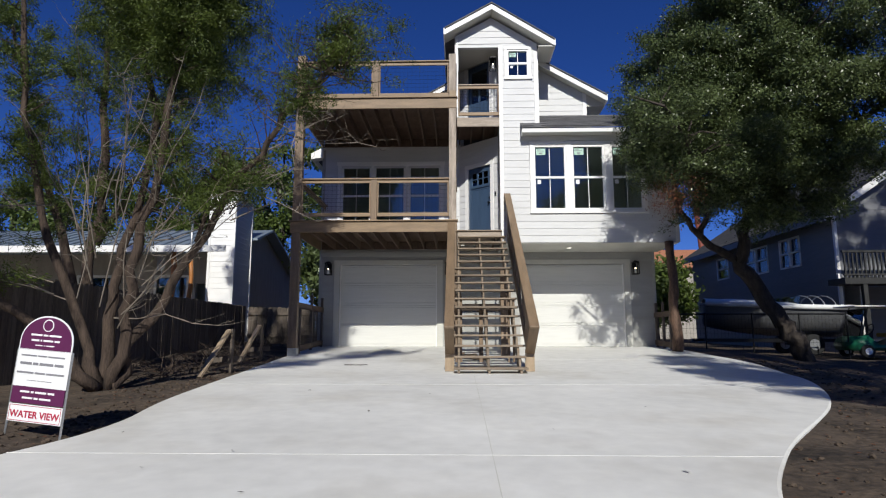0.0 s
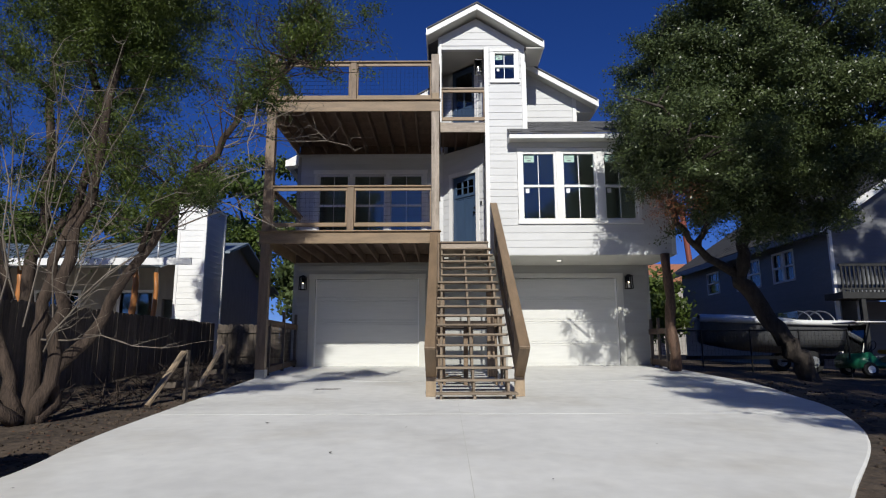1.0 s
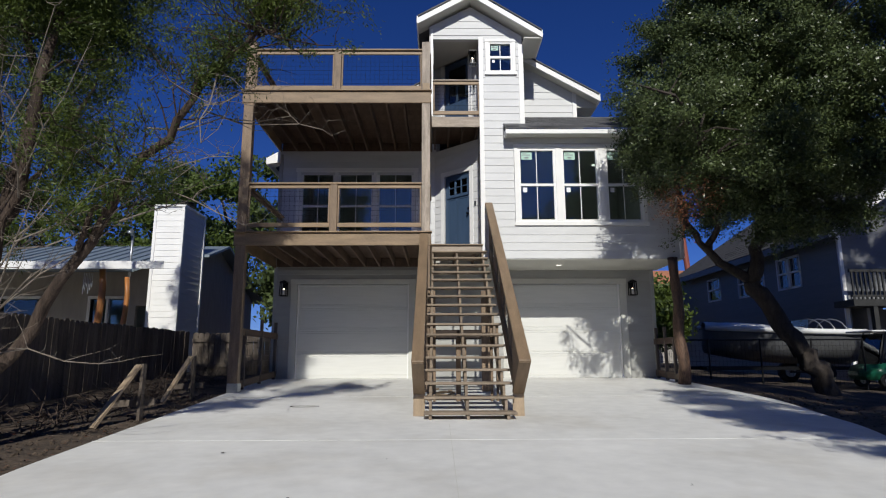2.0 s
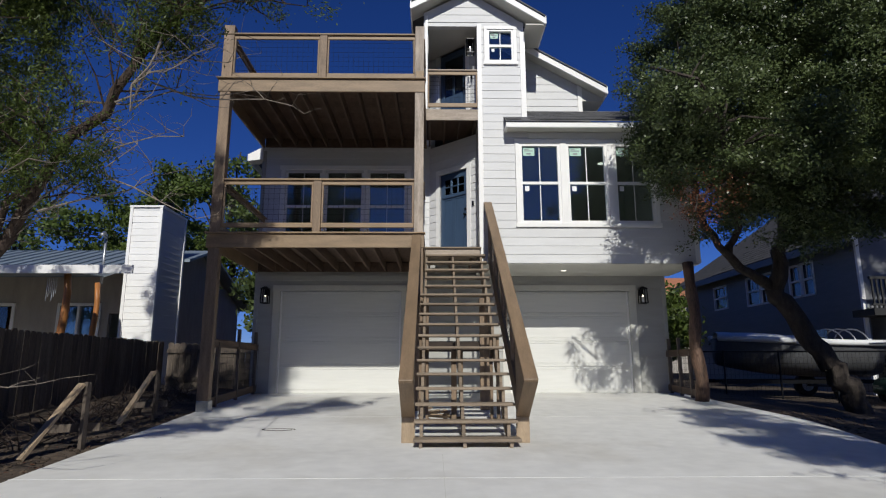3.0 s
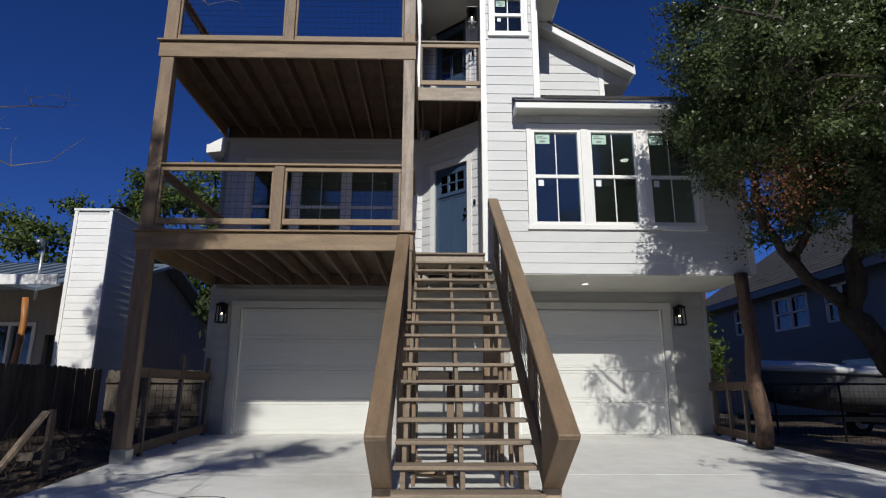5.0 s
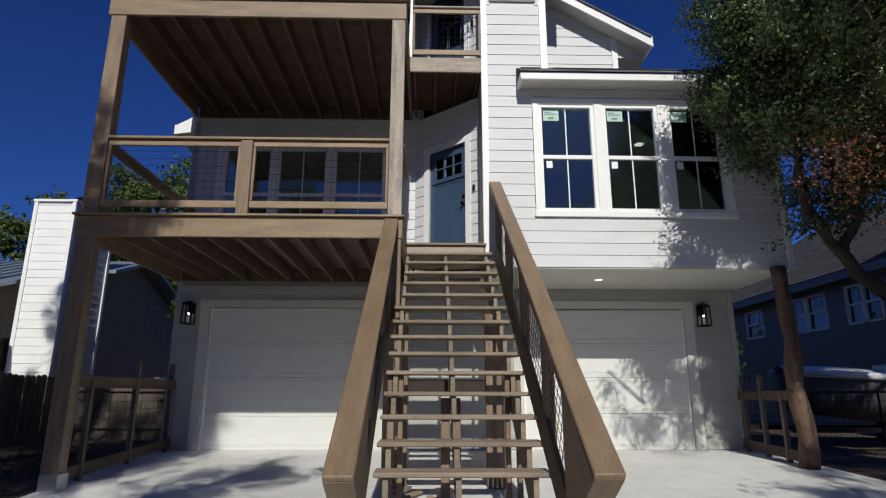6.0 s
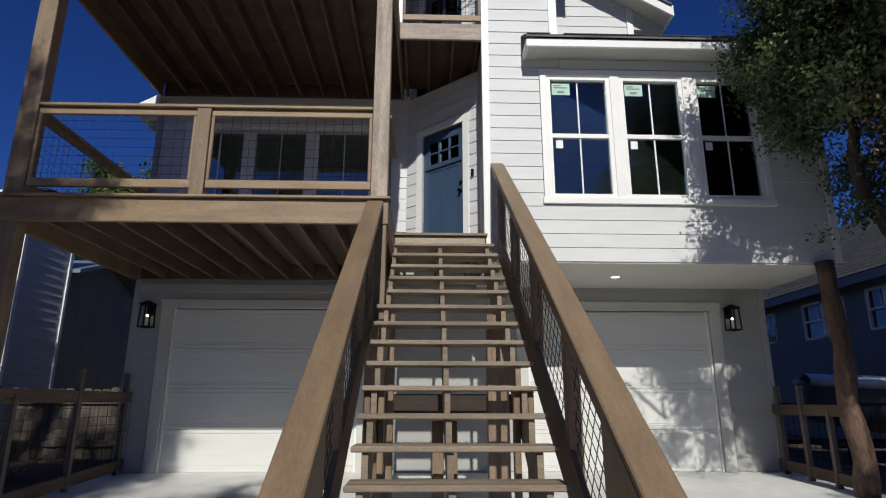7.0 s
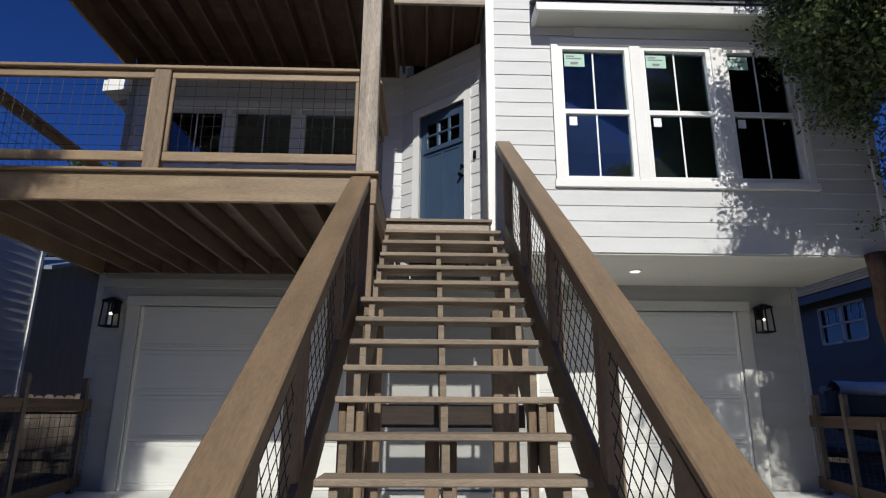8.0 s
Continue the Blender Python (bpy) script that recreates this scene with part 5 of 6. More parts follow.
def golf_cart():
    zb = -0.33
    c = thing("golf_cart", "green golf cart with yellow seat and flat roof", "golf cart", (12.2, 17.4, zb))
    bm = bmesh.new()
    prism(bm, [(10.95, zb + 0.25), (13.3, zb + 0.25), (13.3, zb + 0.75), (12.9, zb + 0.8), (12.3, zb + 0.42), (11.75, zb + 0.42), (11.45, zb + 0.8), (11.05, zb + 0.7), (10.92, zb + 0.5)], "y", 16.85, 17.95)
    soften(bm, 0.03, 2)
    part("cart_body", bm, GREENPAINT, c, "glossy green body", True)
    for x in (11.35, 12.95):
        for y in (16.86, 17.94):
            bm = bmesh.new()
            bmesh.ops.create_cone(bm, cap_ends=True, segments=20, radius1=0.23, radius2=0.23, depth=0.17, matrix=Matrix.Translation((x, y, zb + 0.23)) @ Matrix.Rotation(radians(90), 4, "X"))
            soften(bm, 0.025)
            wheel = part("wheel", bm, RUBBER, c)
            bm = bmesh.new()
            bmesh.ops.create_cone(bm, cap_ends=True, segments=14, radius1=0.12, radius2=0.12, depth=0.19, matrix=Matrix.Translation((x, y, zb + 0.23)) @ Matrix.Rotation(radians(90), 4, "X"))
            part("rim", bm, PAPER, wheel)
    bm = bmesh.new()
    box(bm, 12.35, 12.85, 16.95, 17.85, zb + 0.72, zb + 0.86)
    box(bm, 12.8, 12.92, 16.95, 17.85, zb + 0.86, zb + 1.25)
    soften(bm, 0.03, 2)
    part("seat", bm, YELLOW, c, "yellow vinyl bench seat")
    for x0, x1 in ((11.25, 11.55), (13.1, 12.95)):
        for y in (16.92, 17.88):
            bm = bmesh.new()
            beam(bm, (x0, y, zb + 0.7), (x1, y, zb + 1.75), 0.03, 0.03)
            part("roof_post", bm, BLACKMETAL, c)
    bm = bmesh.new()
    box(bm, 11.05, 13.3, 16.8, 18.0, zb + 1.75, zb + 1.81)
    soften(bm, 0.02)
    part("cart_roof", bm, BOATWHITE, c, "flat cream roof")
    bm = bmesh.new()
    prism(bm, [(11.2, zb + 0.75), (11.24, zb + 0.75), (11.5, zb + 1.7), (11.46, zb + 1.7)], "y", 16.98, 17.82)
    part("windscreen", bm, GLASS, c)
    bm = bmesh.new()
    tube(bm, [(11.75 + 0.05 * math.sin(a), 17.2 + 0.17 * math.cos(a), zb + 1.0 + 0.16 * math.sin(a)) for a in np.linspace(0, 2 * math.pi, 17)], [0.014] * 17, 6)
    beam(bm, (11.5, 17.2, zb + 0.7), (11.75, 17.2, zb + 1.0), 0.03, 0.03)
    part("steering_wheel", bm, BLACKMETAL, c)
    c.location.x += 0.15
    c.scale = (0.85, 0.85, 0.82)


golf_cart()


def yard_fence():
    f = thing("wire_yard_fence", "thin wire yard fence with steel posts", "fence", (8, 17.2, -0.2))
    for k in range(5):
        bm = bmesh.new()
        tube(bm, ((5.9 + 1.35 * k, 17.2, -0.45), (5.9 + 1.35 * k, 17.2, 0.95)), (0.022, 0.022), 6)
        part("fence_post", bm, BLACKMETAL, f)
    bm = bmesh.new()
    tube(bm, ((5.9, 17.2, 0.92), (11.3, 17.2, 0.92)), (0.018, 0.018), 6)
    part("fence_rail", bm, BLACKMETAL, f)
    bm = bmesh.new()
    grid_wires(bm, (5.9, 17.2, -0.3), (5.4, 0, 0), (0, 0, 1.2), 54, 9, 0.0025)
    part("wire_panel", bm, WIRE, f)


yard_fence()


# ---- trees ----
rng = np.random.default_rng(7)


def leaf_mesh(name, centres, size, mat, aspect=0.5, aim=None, lift=0.25, face=None, flat=False):
    """Many small pointed leaves in one mesh, each a bent diamond of its own."""
    n = len(centres)
    d = rng.normal(size=(n, 3))
    if aim is not None:
        d = d * 0.55 + aim
    d[:, 2] += lift
    d /= np.linalg.norm(d, axis=1)[:, None]
    if flat:
        d[:, 2] *= 0.15
        face = np.array([0, 0, 3.0])
    s = np.cross(d, rng.normal(size=(n, 3)) if face is None else face + rng.normal(size=(n, 3)) * 0.45)
    s /= np.linalg.norm(s, axis=1)[:, None] + 1e-9
    L = (size * rng.uniform(0.6, 1.3, n))[:, None]
    v = np.empty((n, 4, 3))
    v[:, 0], v[:, 2] = centres - d * L / 2, centres + d * L / 2
    v[:, 1], v[:, 3] = centres + s * L * aspect / 2, centres - s * L * aspect / 2
    me = bpy.data.meshes.new(name)
    me.vertices.add(n * 4)
    me.vertices.foreach_set("co", v.reshape(-1).astype(np.float32))
    me.loops.add(n * 4)
    me.loops.foreach_set("vertex_index", np.arange(n * 4, dtype=np.int32))
    me.polygons.add(n)
    me.polygons.foreach_set("loop_start", np.arange(0, n * 4, 4, dtype=np.int32))
    me.update(calc_edges=True)
    me.materials.append(mat)
    return me


def clumps(lobes, count, tight, bough=0.27, each=14):
    """Centres of leaf clumps, mostly near the skins of the lobes, and the way each one faces. A third entry of a lobe is its fullness."""
    out, way = [], []
    vol = np.array([(b[1][0] * b[1][1] * b[1][2]) ** 0.67 * (b[2] if len(b) > 2 else 1.0) for b in lobes])
    for b, k in zip(lobes, (count * vol / vol.sum()).astype(int)):
        c, r = np.array(b[0]), np.array(b[1])
        boughs = rng.normal(size=(max(6, k // each), 3))
        boughs /= np.linalg.norm(boughs, axis=1)[:, None]
        boughs *= (rng.uniform(0.15, 1.0, len(boughs)) ** tight)[:, None]
        pick = rng.integers(0, len(boughs), k)
        off = rng.normal(size=(k, 3)) * bough / r * np.array([1, 1, 0.7])
        p = (boughs[pick] + off) * r
        out.append(c + p)
        d = p / r + 0.9 * off * r / 0.3 + np.array([0, 0, 0.45])
        way.append(d / (np.linalg.norm(d, axis=1)[:, None] + 1e-6))
    return np.vstack(out), np.vstack(way)


def leaves_round(cl, per, spread):
    """Leaves scattered round the clumps, with the clump that each belongs to."""
    m = rng.uniform(0.35, 1.0, len(cl))
    idx = np.repeat(np.arange(len(cl)), (per * m * 1.5).astype(int))
    return cl[idx] + rng.normal(size=(len(idx), 3)) * spread * np.array([1, 1, 0.7]), idx


def limb(bm, pts, r0, r1, n=8, wobble=0.04):
    """A tapering limb through the given points, with a crooked line."""
    P = [Vector(p) for p in pts]
    fine = []
    for a, b in zip(P, P[1:]):
        for k in range(4):
            fine.append(a.lerp(b, k / 4) + Vector(rng.normal(size=3)) * wobble * (0 if not fine else 1))
    fine.append(P[-1])
    m = len(fine)
    tube(bm, fine, [r0 + (r1 - r0) * (k / (m - 1)) ** 0.8 for k in range(m)], n)
    return fine


def gnarl(bm, amount):
    """Furrows and knots along a trunk."""
    for v in bm.verts:
        p = v.co
        v.co = p + Vector((noise.noise((p.x * 14, p.y * 14, p.z * 3)), noise.noise((p.x * 14 + 9, p.y * 14, p.z * 3)), 0)) * amount


def twigs(bm, starts, length, r, up=0.3, n=4):
    ends = []
    for p in starts:
        d = Vector(rng.normal(size=3))
        d.z = abs(d.z) * 0.6 + up * rng.uniform(-0.4, 1)
        d.normalize()
        q = Vector(p) + d * length * rng.uniform(0.5, 1.2)
        mid = Vector(p).lerp(q, 0.5) + Vector(rng.normal(size=3)) * length * 0.08
        tube(bm, (p, mid, q), (r, r * 0.7, r * 0.25), n, False)
        ends += [mid, q]
    return ends


def oak(base, stems, lobes, label, count, per, size=0.075, rust=()):
    t = thing("oak_tree", label, "tree", base)
    bm = bmesh.new()
    line = []
    for pts, r0, r1 in stems:
        line += limb(bm, pts, r0, r1, 16, 0.05)
    gnarl(bm, 0.035)
    part("trunk", bm, BARK_O, t, "dark furrowed leaning trunk and limbs", True)
    cl, way = clumps(lobes, count, 0.5, 0.2, 20)
    bm = bmesh.new()
    hubs = [Vector(p) for p in line[len(line) // 3:]]
    pick = cl[rng.choice(len(cl), min(len(cl), 260), replace=False)]
    for c in pick:
        c = Vector(c)
        h = min(hubs, key=lambda q: (q - c).length)
        if (h - c).length < 4.5:
            mid = h.lerp(c, 0.5) + Vector(rng.normal(size=3)) * 0.2
            tube(bm, (h, mid, c), (0.03, 0.018, 0.006), 5, False)
    tagged(part("small_branch", bm, BARK_O, t), kind="stuff")
    pts, idx = leaves_round(cl, per, 0.105)
    me = leaf_mesh("crown", pts - np.array(base), size, OAKLEAF, 0.5, face=way[idx])
    ob = new("crown", me)
    ob.parent = t
    tagged(ob, "dense dark green small-leaved crown")
    for c, r, k in rust:
        me = leaf_mesh("dead_leaves", np.array(c) + rng.normal(size=(k, 3)) * np.array(r) - np.array(base), 0.04, RUSTLEAF, 0.5)
        ob = new("dead_leaves", me)
        ob.parent = t
        tagged(ob, "rust-brown dead leaves")
    return t


oak((8.45, 14.3, -0.4),
    [([(8.5, 14.3, -0.5), (8.25, 14.3, 0.1), (7.9, 14.3, 0.7), (7.45, 14.3, 1.4), (6.95, 14.25, 2.1)], 0.23, 0.17),
     ([(6.95, 14.25, 2.1), (5.85, 13.75, 2.6), (5.15, 13.35, 3.5), (4.8, 12.8, 4.9)], 0.11, 0.035),
     ([(5.85, 13.75, 2.6), (5.95, 13.4, 3.3), (5.5, 12.6, 4.4)], 0.07, 0.03),
     ([(6.95, 14.25, 2.1), (7.1, 14.0, 3.0), (7.2, 13.4, 4.4), (7.1, 12.8, 6.2)], 0.17, 0.05),
     ([(5.95, 13.4, 3.3), (5.2, 12.3, 3.6), (4.5, 11.6, 3.3), (4.2, 11.4, 2.9)], 0.045, 0.01),
     ([(5.2, 12.3, 3.6), (4.6, 11.2, 4.2), (4.0, 10.5, 4.6)], 0.035, 0.01),
     ([(7.1, 14.0, 3.0), (7.9, 13.2, 4.0), (9.0, 12.4, 5.0), (10.2, 12.0, 5.8)], 0.12, 0.04)],
    [((5.4, 12.5, 5.4), (1.6, 1.2, 1.35)), ((4.75, 12.9, 5.15), (0.9, 0.8, 0.9), 1.2), ((6.4, 12.4, 6.7), (2.0, 1.6, 1.7)), ((5.2, 12.7, 6.3), (1.1, 0.9, 1.1)), ((5.15, 13.1, 5.1), (0.85, 0.6, 1.15), 1.5),
     ((4.15, 10.9, 4.55), (0.85, 0.7, 0.7), 0.22), ((4.95, 11.2, 4.6), (0.9, 0.8, 0.9), 0.3), ((5.7, 11.4, 4.0), (0.9, 0.8, 0.75), 0.9), ((4.45, 11.5, 3.65), (0.5, 0.45, 0.35), 0.25), ((4.75, 12.9, 4.55), (0.75, 0.6, 0.5), 1.3), ((4.95, 13.3, 4.8), (0.75, 0.5, 0.85), 1.3), ((5.9, 13.2, 4.5), (0.8, 0.6, 0.9)), ((6.0, 13.5, 3.5), (0.65, 0.5, 0.5), 0.8), ((5.6, 13.6, 3.5), (0.4, 0.35, 0.5), 0.7),
     ((5.6, 12.2, 3.5), (0.65, 0.6, 0.7), 0.9), ((6.4, 12.5, 3.3), (0.9, 0.7, 0.75), 0.9), ((7.4, 12.5, 3.4), (0.95, 0.8, 0.75), 0.9), ((8.5, 12.6, 3.9), (0.9, 0.8, 0.8), 0.8),
     ((7.6, 12.6, 5.5), (2.1, 1.8, 1.7)), ((6.6, 11.9, 3.9), (1.1, 0.9, 0.8)), ((9.1, 12.0, 6.6), (1.6, 1.5, 1.3), 0.7), ((7.0, 12.2, 8.1), (2.2, 1.9, 1.2)), ((11.4, 12.2, 7.4), (1.6, 1.5, 1.1), 0.25),
     ((6.3, 13.2, 4.3), (0.9, 0.7, 0.7), 0.8), ((7.6, 11.8, 3.9), (0.9, 0.8, 0.55)), ((8.0, 12.4, 9.8), (2.4, 2.0, 1.2), 0.8), ((11.5, 12.8, 9.8), (2.4, 1.8, 1.0), 0.35), ((14.2, 12.6, 9.4), (2.2, 1.8, 1.5), 0.7), ((8.4, 11.6, 4.9), (1.2, 1.0, 0.75), 0.8)],
    "spreading dark live oak with leaning trunk beside the drive", 8600, 84, 0.060, rust=[((4.3, 11.5, 3.05), (0.2, 0.17, 0.22), 750), ((4.75, 11.6, 3.25), (0.2, 0.2, 0.16), 300)])
oak((9.2, 2.4, -0.9),
    [([(9.2, 2.4, -1.0), (8.9, 2.4, 1.0), (8.3, 2.5, 2.6)], 0.25, 0.16), ([(8.3, 2.5, 2.6), (7.2, 2.6, 3.8), (6.0, 2.8, 4.8)], 0.13, 0.05), ([(8.3, 2.5, 2.6), (8.8, 2.2, 4.2), (9.0, 2.0, 6.0)], 0.13, 0.04)],
    [((6.6, 2.7, 5.0), (1.9, 1.7, 1.0)), ((8.4, 2.2, 5.8), (2.2, 2.2, 1.3)), ((5.0, 2.7, 4.9), (1.15, 1.6, 0.65)), ((5.3, 1.8, 4.8), (1.2, 1.5, 0.6)), ((5.4, 3.9, 5.6), (1.0, 1.3, 0.5)), ((5.6, 0.6, 5.0), (1.3, 1.4, 0.6)), ((8.6, 5.6, 4.8), (1.8, 1.8, 0.9)), ((7.2, 1.0, 4.2), (1.6, 1.4, 0.7)), ((8.6, 0.2, 4.0), (1.6, 1.4, 0.7)), ((6.7, 6.5, 6.2), (1.3, 1.4, 1.0)), ((6.6, 5.0, 6.6), (1.2, 1.4, 0.9)), ((9.8, 3.6, 5.2), (2.2, 2.2, 1.3)), ((8.2, 7.0, 5.6), (1.8, 1.8, 1.0)), ((11.5, 7.5, 5.5), (2.6, 2.6, 1.4)), ((14.5, 9.5, 6.0), (2.6, 2.6, 1.6)), ((9.5, 5.0, 6.6), (2.4, 2.2, 1.2))],
    "broad live oak shading the drive edge", 4000, 40, 0.10)


def cedar(base, stems, label, sprays, size=0.085, bare=(), masses=()):
    """A shaggy many-stemmed cedar: crooked stems, bare dead twigs low down, feathery sprays above."""
    t = thing("cedar_tree", label, "tree", base)
    spots = []
    for pts, r0, r1, leafy in stems:
        bm = bmesh.new()
        line = limb(bm, pts, r0 * 0.95, r1 * 0.85, 12, 0.04)
        gnarl(bm, 0.02)
        part("trunk", bm, BARK_C, t, "shaggy peeling brown stem", True)
        m = len(line)
        bm = bmesh.new()
        side = []
        for k in range(int(m * 0.42), m):
            for _ in range(2):
                side.append(line[k])
        ends = twigs(bm, side, 0.62, 0.011, 0.35, 5)
        more = twigs(bm, ends, 0.45, 0.007, 0.3, 4)
        tagged(part("small_branch", bm, BARK_C, t, smooth=True), kind="stuff")
        spots += [(p, leafy) for p in ends + more]
    bm = bmesh.new()
    for p, q in bare:
        for k in range(3):
            p1, q1 = Vector(p) + Vector(rng.normal(size=3)) * 0.12 * k, Vector(q) + Vector(rng.normal(size=3)) * 0.3 * k
            a = limb(bm, (p1, q1), 0.011, 0.004, 5, 0.035)
            e = twigs(bm, a[1:] * 2, 0.40, 0.0045, 0.15)
            twigs(bm, e, 0.22, 0.0025, 0.1, 3)
    if bare:
        tagged(part("dead_twig", bm, DEADTWIG, t, "bare pale dead twigs"), kind="stuff")
    else:
        bm.free()
    w = np.array([s[1] for s in spots])
    P = np.array([tuple(s[0]) for s in spots])
    keep = rng.choice(len(P), min(sprays, len(P) * 2), p=w / w.sum())
    cen = P[keep] + rng.normal(size=(len(keep), 3)) * 0.12
    for c, r, k in masses:
        cen = np.vstack((cen, np.array(c) + rng.normal(size=(k, 3)) * np.array(r)))
    idx = np.repeat(np.arange(len(cen)), (rng.uniform(0.2, 1.0, len(cen)) ** 1.4 * 250).astype(int))
    aim = rng.normal(size=(len(cen), 3)) * 0.7
    aim[:, 2] += 0.2
    pts = cen[idx] + rng.normal(size=(len(idx), 3)) * np.array([0.062, 0.062, 0.052]) + aim[idx] * rng.uniform(-0.12, 0.12, len(idx))[:, None]
    ob = new("crown", leaf_mesh("crown", pts - np.array(base), size, CEDARLEAF, 0.28, aim[idx] * 1.2))
    ob.parent = t
    tagged(ob, "feathery yellow-green cedar sprays")
    return t


cedar((-4.6, 7.7, -0.43),
      [([(-4.6, 7.75, -0.5), (-4.5, 7.8, 0.1), (-3.98, 8.0, 1.05), (-3.07, 7.8, 2.32), (-2.46, 7.7, 3.24), (-1.95, 7.68, 3.86), (-1.65, 7.68, 4.2)], 0.095, 0.02, 0.24),
       ([(-2.46, 7.7, 3.24), (-2.1, 7.6, 3.65), (-1.75, 7.6, 3.95)], 0.04, 0.012, 0.5),
       ([(-1.84, 7.68, 3.99), (-1.7, 7.6, 4.25), (-1.6, 7.6, 4.55)], 0.025, 0.008, 0.6),
       ([(-1.95, 7.68, 3.85), (-1.75, 7.55, 3.95), (-1.6, 7.6, 3.95)], 0.02, 0.008, 0.35),
       ([(-3.6, 7.8, 1.6), (-3.3, 7.7, 2.3), (-3.1, 7.6, 2.8)], 0.03, 0.01, 0.9),
       ([(-3.85, 7.5, 4.7), (-3.5, 7.6, 5.6), (-3.15, 7.7, 6.5)], 0.05, 0.02, 4.0),
       ([(-4.6, 8.2, 4.8), (-4.2, 8.0, 6.2), (-4.0, 7.8, 7.4)], 0.05, 0.02, 2.6),
       ([(-4.7, 7.7, -0.5), (-4.72, 7.8, 0.5), (-4.62, 7.9, 1.5), (-4.4, 8.0, 3.4), (-4.75, 8.1, 5.0), (-4.6, 8.2, 6.6)], 0.10, 0.03, 1.1),
       ([(-4.6, 7.7, -0.4), (-4.45, 7.7, 0.6), (-4.25, 7.6, 1.8), (-3.9, 7.5, 3.4), (-3.85, 7.5, 5.2), (-3.6, 7.4, 6.6)], 0.095, 0.03, 1.1),
       ([(-4.7, 7.65, -0.4), (-5.1, 7.6, 0.6), (-5.6, 7.5, 1.9), (-6.0, 7.5, 3.4), (-6.3, 7.6, 5.4)], 0.09, 0.03, 1.2),
       ([(-4.7, 7.6, -0.4), (-5.4, 7.3, 0.4), (-6.2, 7.0, 1.2), (-6.9, 6.8, 2.4), (-7.2, 6.6, 4.0)], 0.09, 0.03, 1.3)],
      "shaggy multi-stemmed cedar with feathery foliage at the drive edge", 1050, 0.045,
      masses=[((-3.75, 7.7, 5.45), (0.38, 0.45, 0.6), 800), ((-4.7, 7.9, 5.3), (0.5, 0.45, 0.7), 600), ((-3.75, 7.8, 4.3), (0.32, 0.4, 0.42), 260), ((-1.52, 7.6, 4.45), (0.14, 0.13, 0.22), 60), ((-2.2, 7.6, 3.55), (0.2, 0.15, 0.14), 34), ((-3.2, 7.6, 2.4), (0.25, 0.2, 0.2), 40)],
      bare=[((-4.4, 7.7, 1.2), (-3.5, 7.4, 2.4)), ((-4.9, 7.6, 1.0), (-5.2, 7.0, 2.7)), ((-4.2, 7.7, 1.6), (-3.1, 7.9, 1.9)), ((-5.3, 7.4, 1.0), (-6.3, 6.8, 1.4)), ((-4.5, 7.7, 0.8), (-4.3, 7.1, 2.6)), ((-3.35, 7.8, 1.9), (-2.6, 7.8, 2.7)), ((-5.0, 7.5, 1.6), (-5.6, 6.9, 3.2)), ((-4.7, 7.7, 2.0), (-4.2, 7.0, 3.6)), ((-4.2, 7.6, 2.2), (-3.4, 7.2, 3.4)), ((-5.8, 7.4, 2.0), (-6.6, 6.6, 2.6)), ((-3.0, 7.7, 2.4), (-2.1, 8.0, 2.7)), ((-2.4, 7.7, 3.3), (-1.7, 7.9, 3.4)), ((-2.6, 7.7, 2.9), (-1.9, 7.5, 3.2)), ((-6.0, 7.2, 1.2), (-6.8, 6.2, 1.9)), ((-4.5, 7.6, 0.4), (-3.6, 7.0, 1.3))])
cedar((-6.9, 10.6, -0.3),
      [([(-6.9, 10.6, -0.4), (-6.9, 10.6, 1.6), (-6.7, 10.5, 3.6), (-6.8, 10.4, 5.8), (-6.7, 10.4, 7.6)], 0.14, 0.03, 1.2),
       ([(-6.9, 10.6, 0.4), (-7.4, 10.4, 2.2), (-8.0, 10.2, 4.2), (-8.4, 10.0, 6.2)], 0.11, 0.03, 1.2),
       ([(-6.8, 10.6, 2.0), (-6.0, 10.7, 3.6), (-5.4, 10.8, 5.2)], 0.08, 0.02, 1.0)],
      "tall dark cedar beyond the board fence", 1150, 0.06)
cedar((-7.4, 3.6, -0.6),
      [([(-7.4, 3.6, -0.7), (-7.3, 3.6, 1.4), (-6.9, 3.7, 3.2), (-6.4, 3.8, 5.2)], 0.14, 0.03, 1.2), ([(-7.3, 3.6, 0.8), (-6.4, 3.6, 2.6), (-5.4, 3.6, 4.4), (-4.9, 3.5, 5.6)], 0.10, 0.03, 1.3),
       ([(-7.3, 3.6, 1.0), (-8.2, 3.6, 3.0), (-8.8, 3.6, 5.0)], 0.1, 0.03, 1.2)],
      "leaning cedar behind the yard sign", 1250, 0.06)


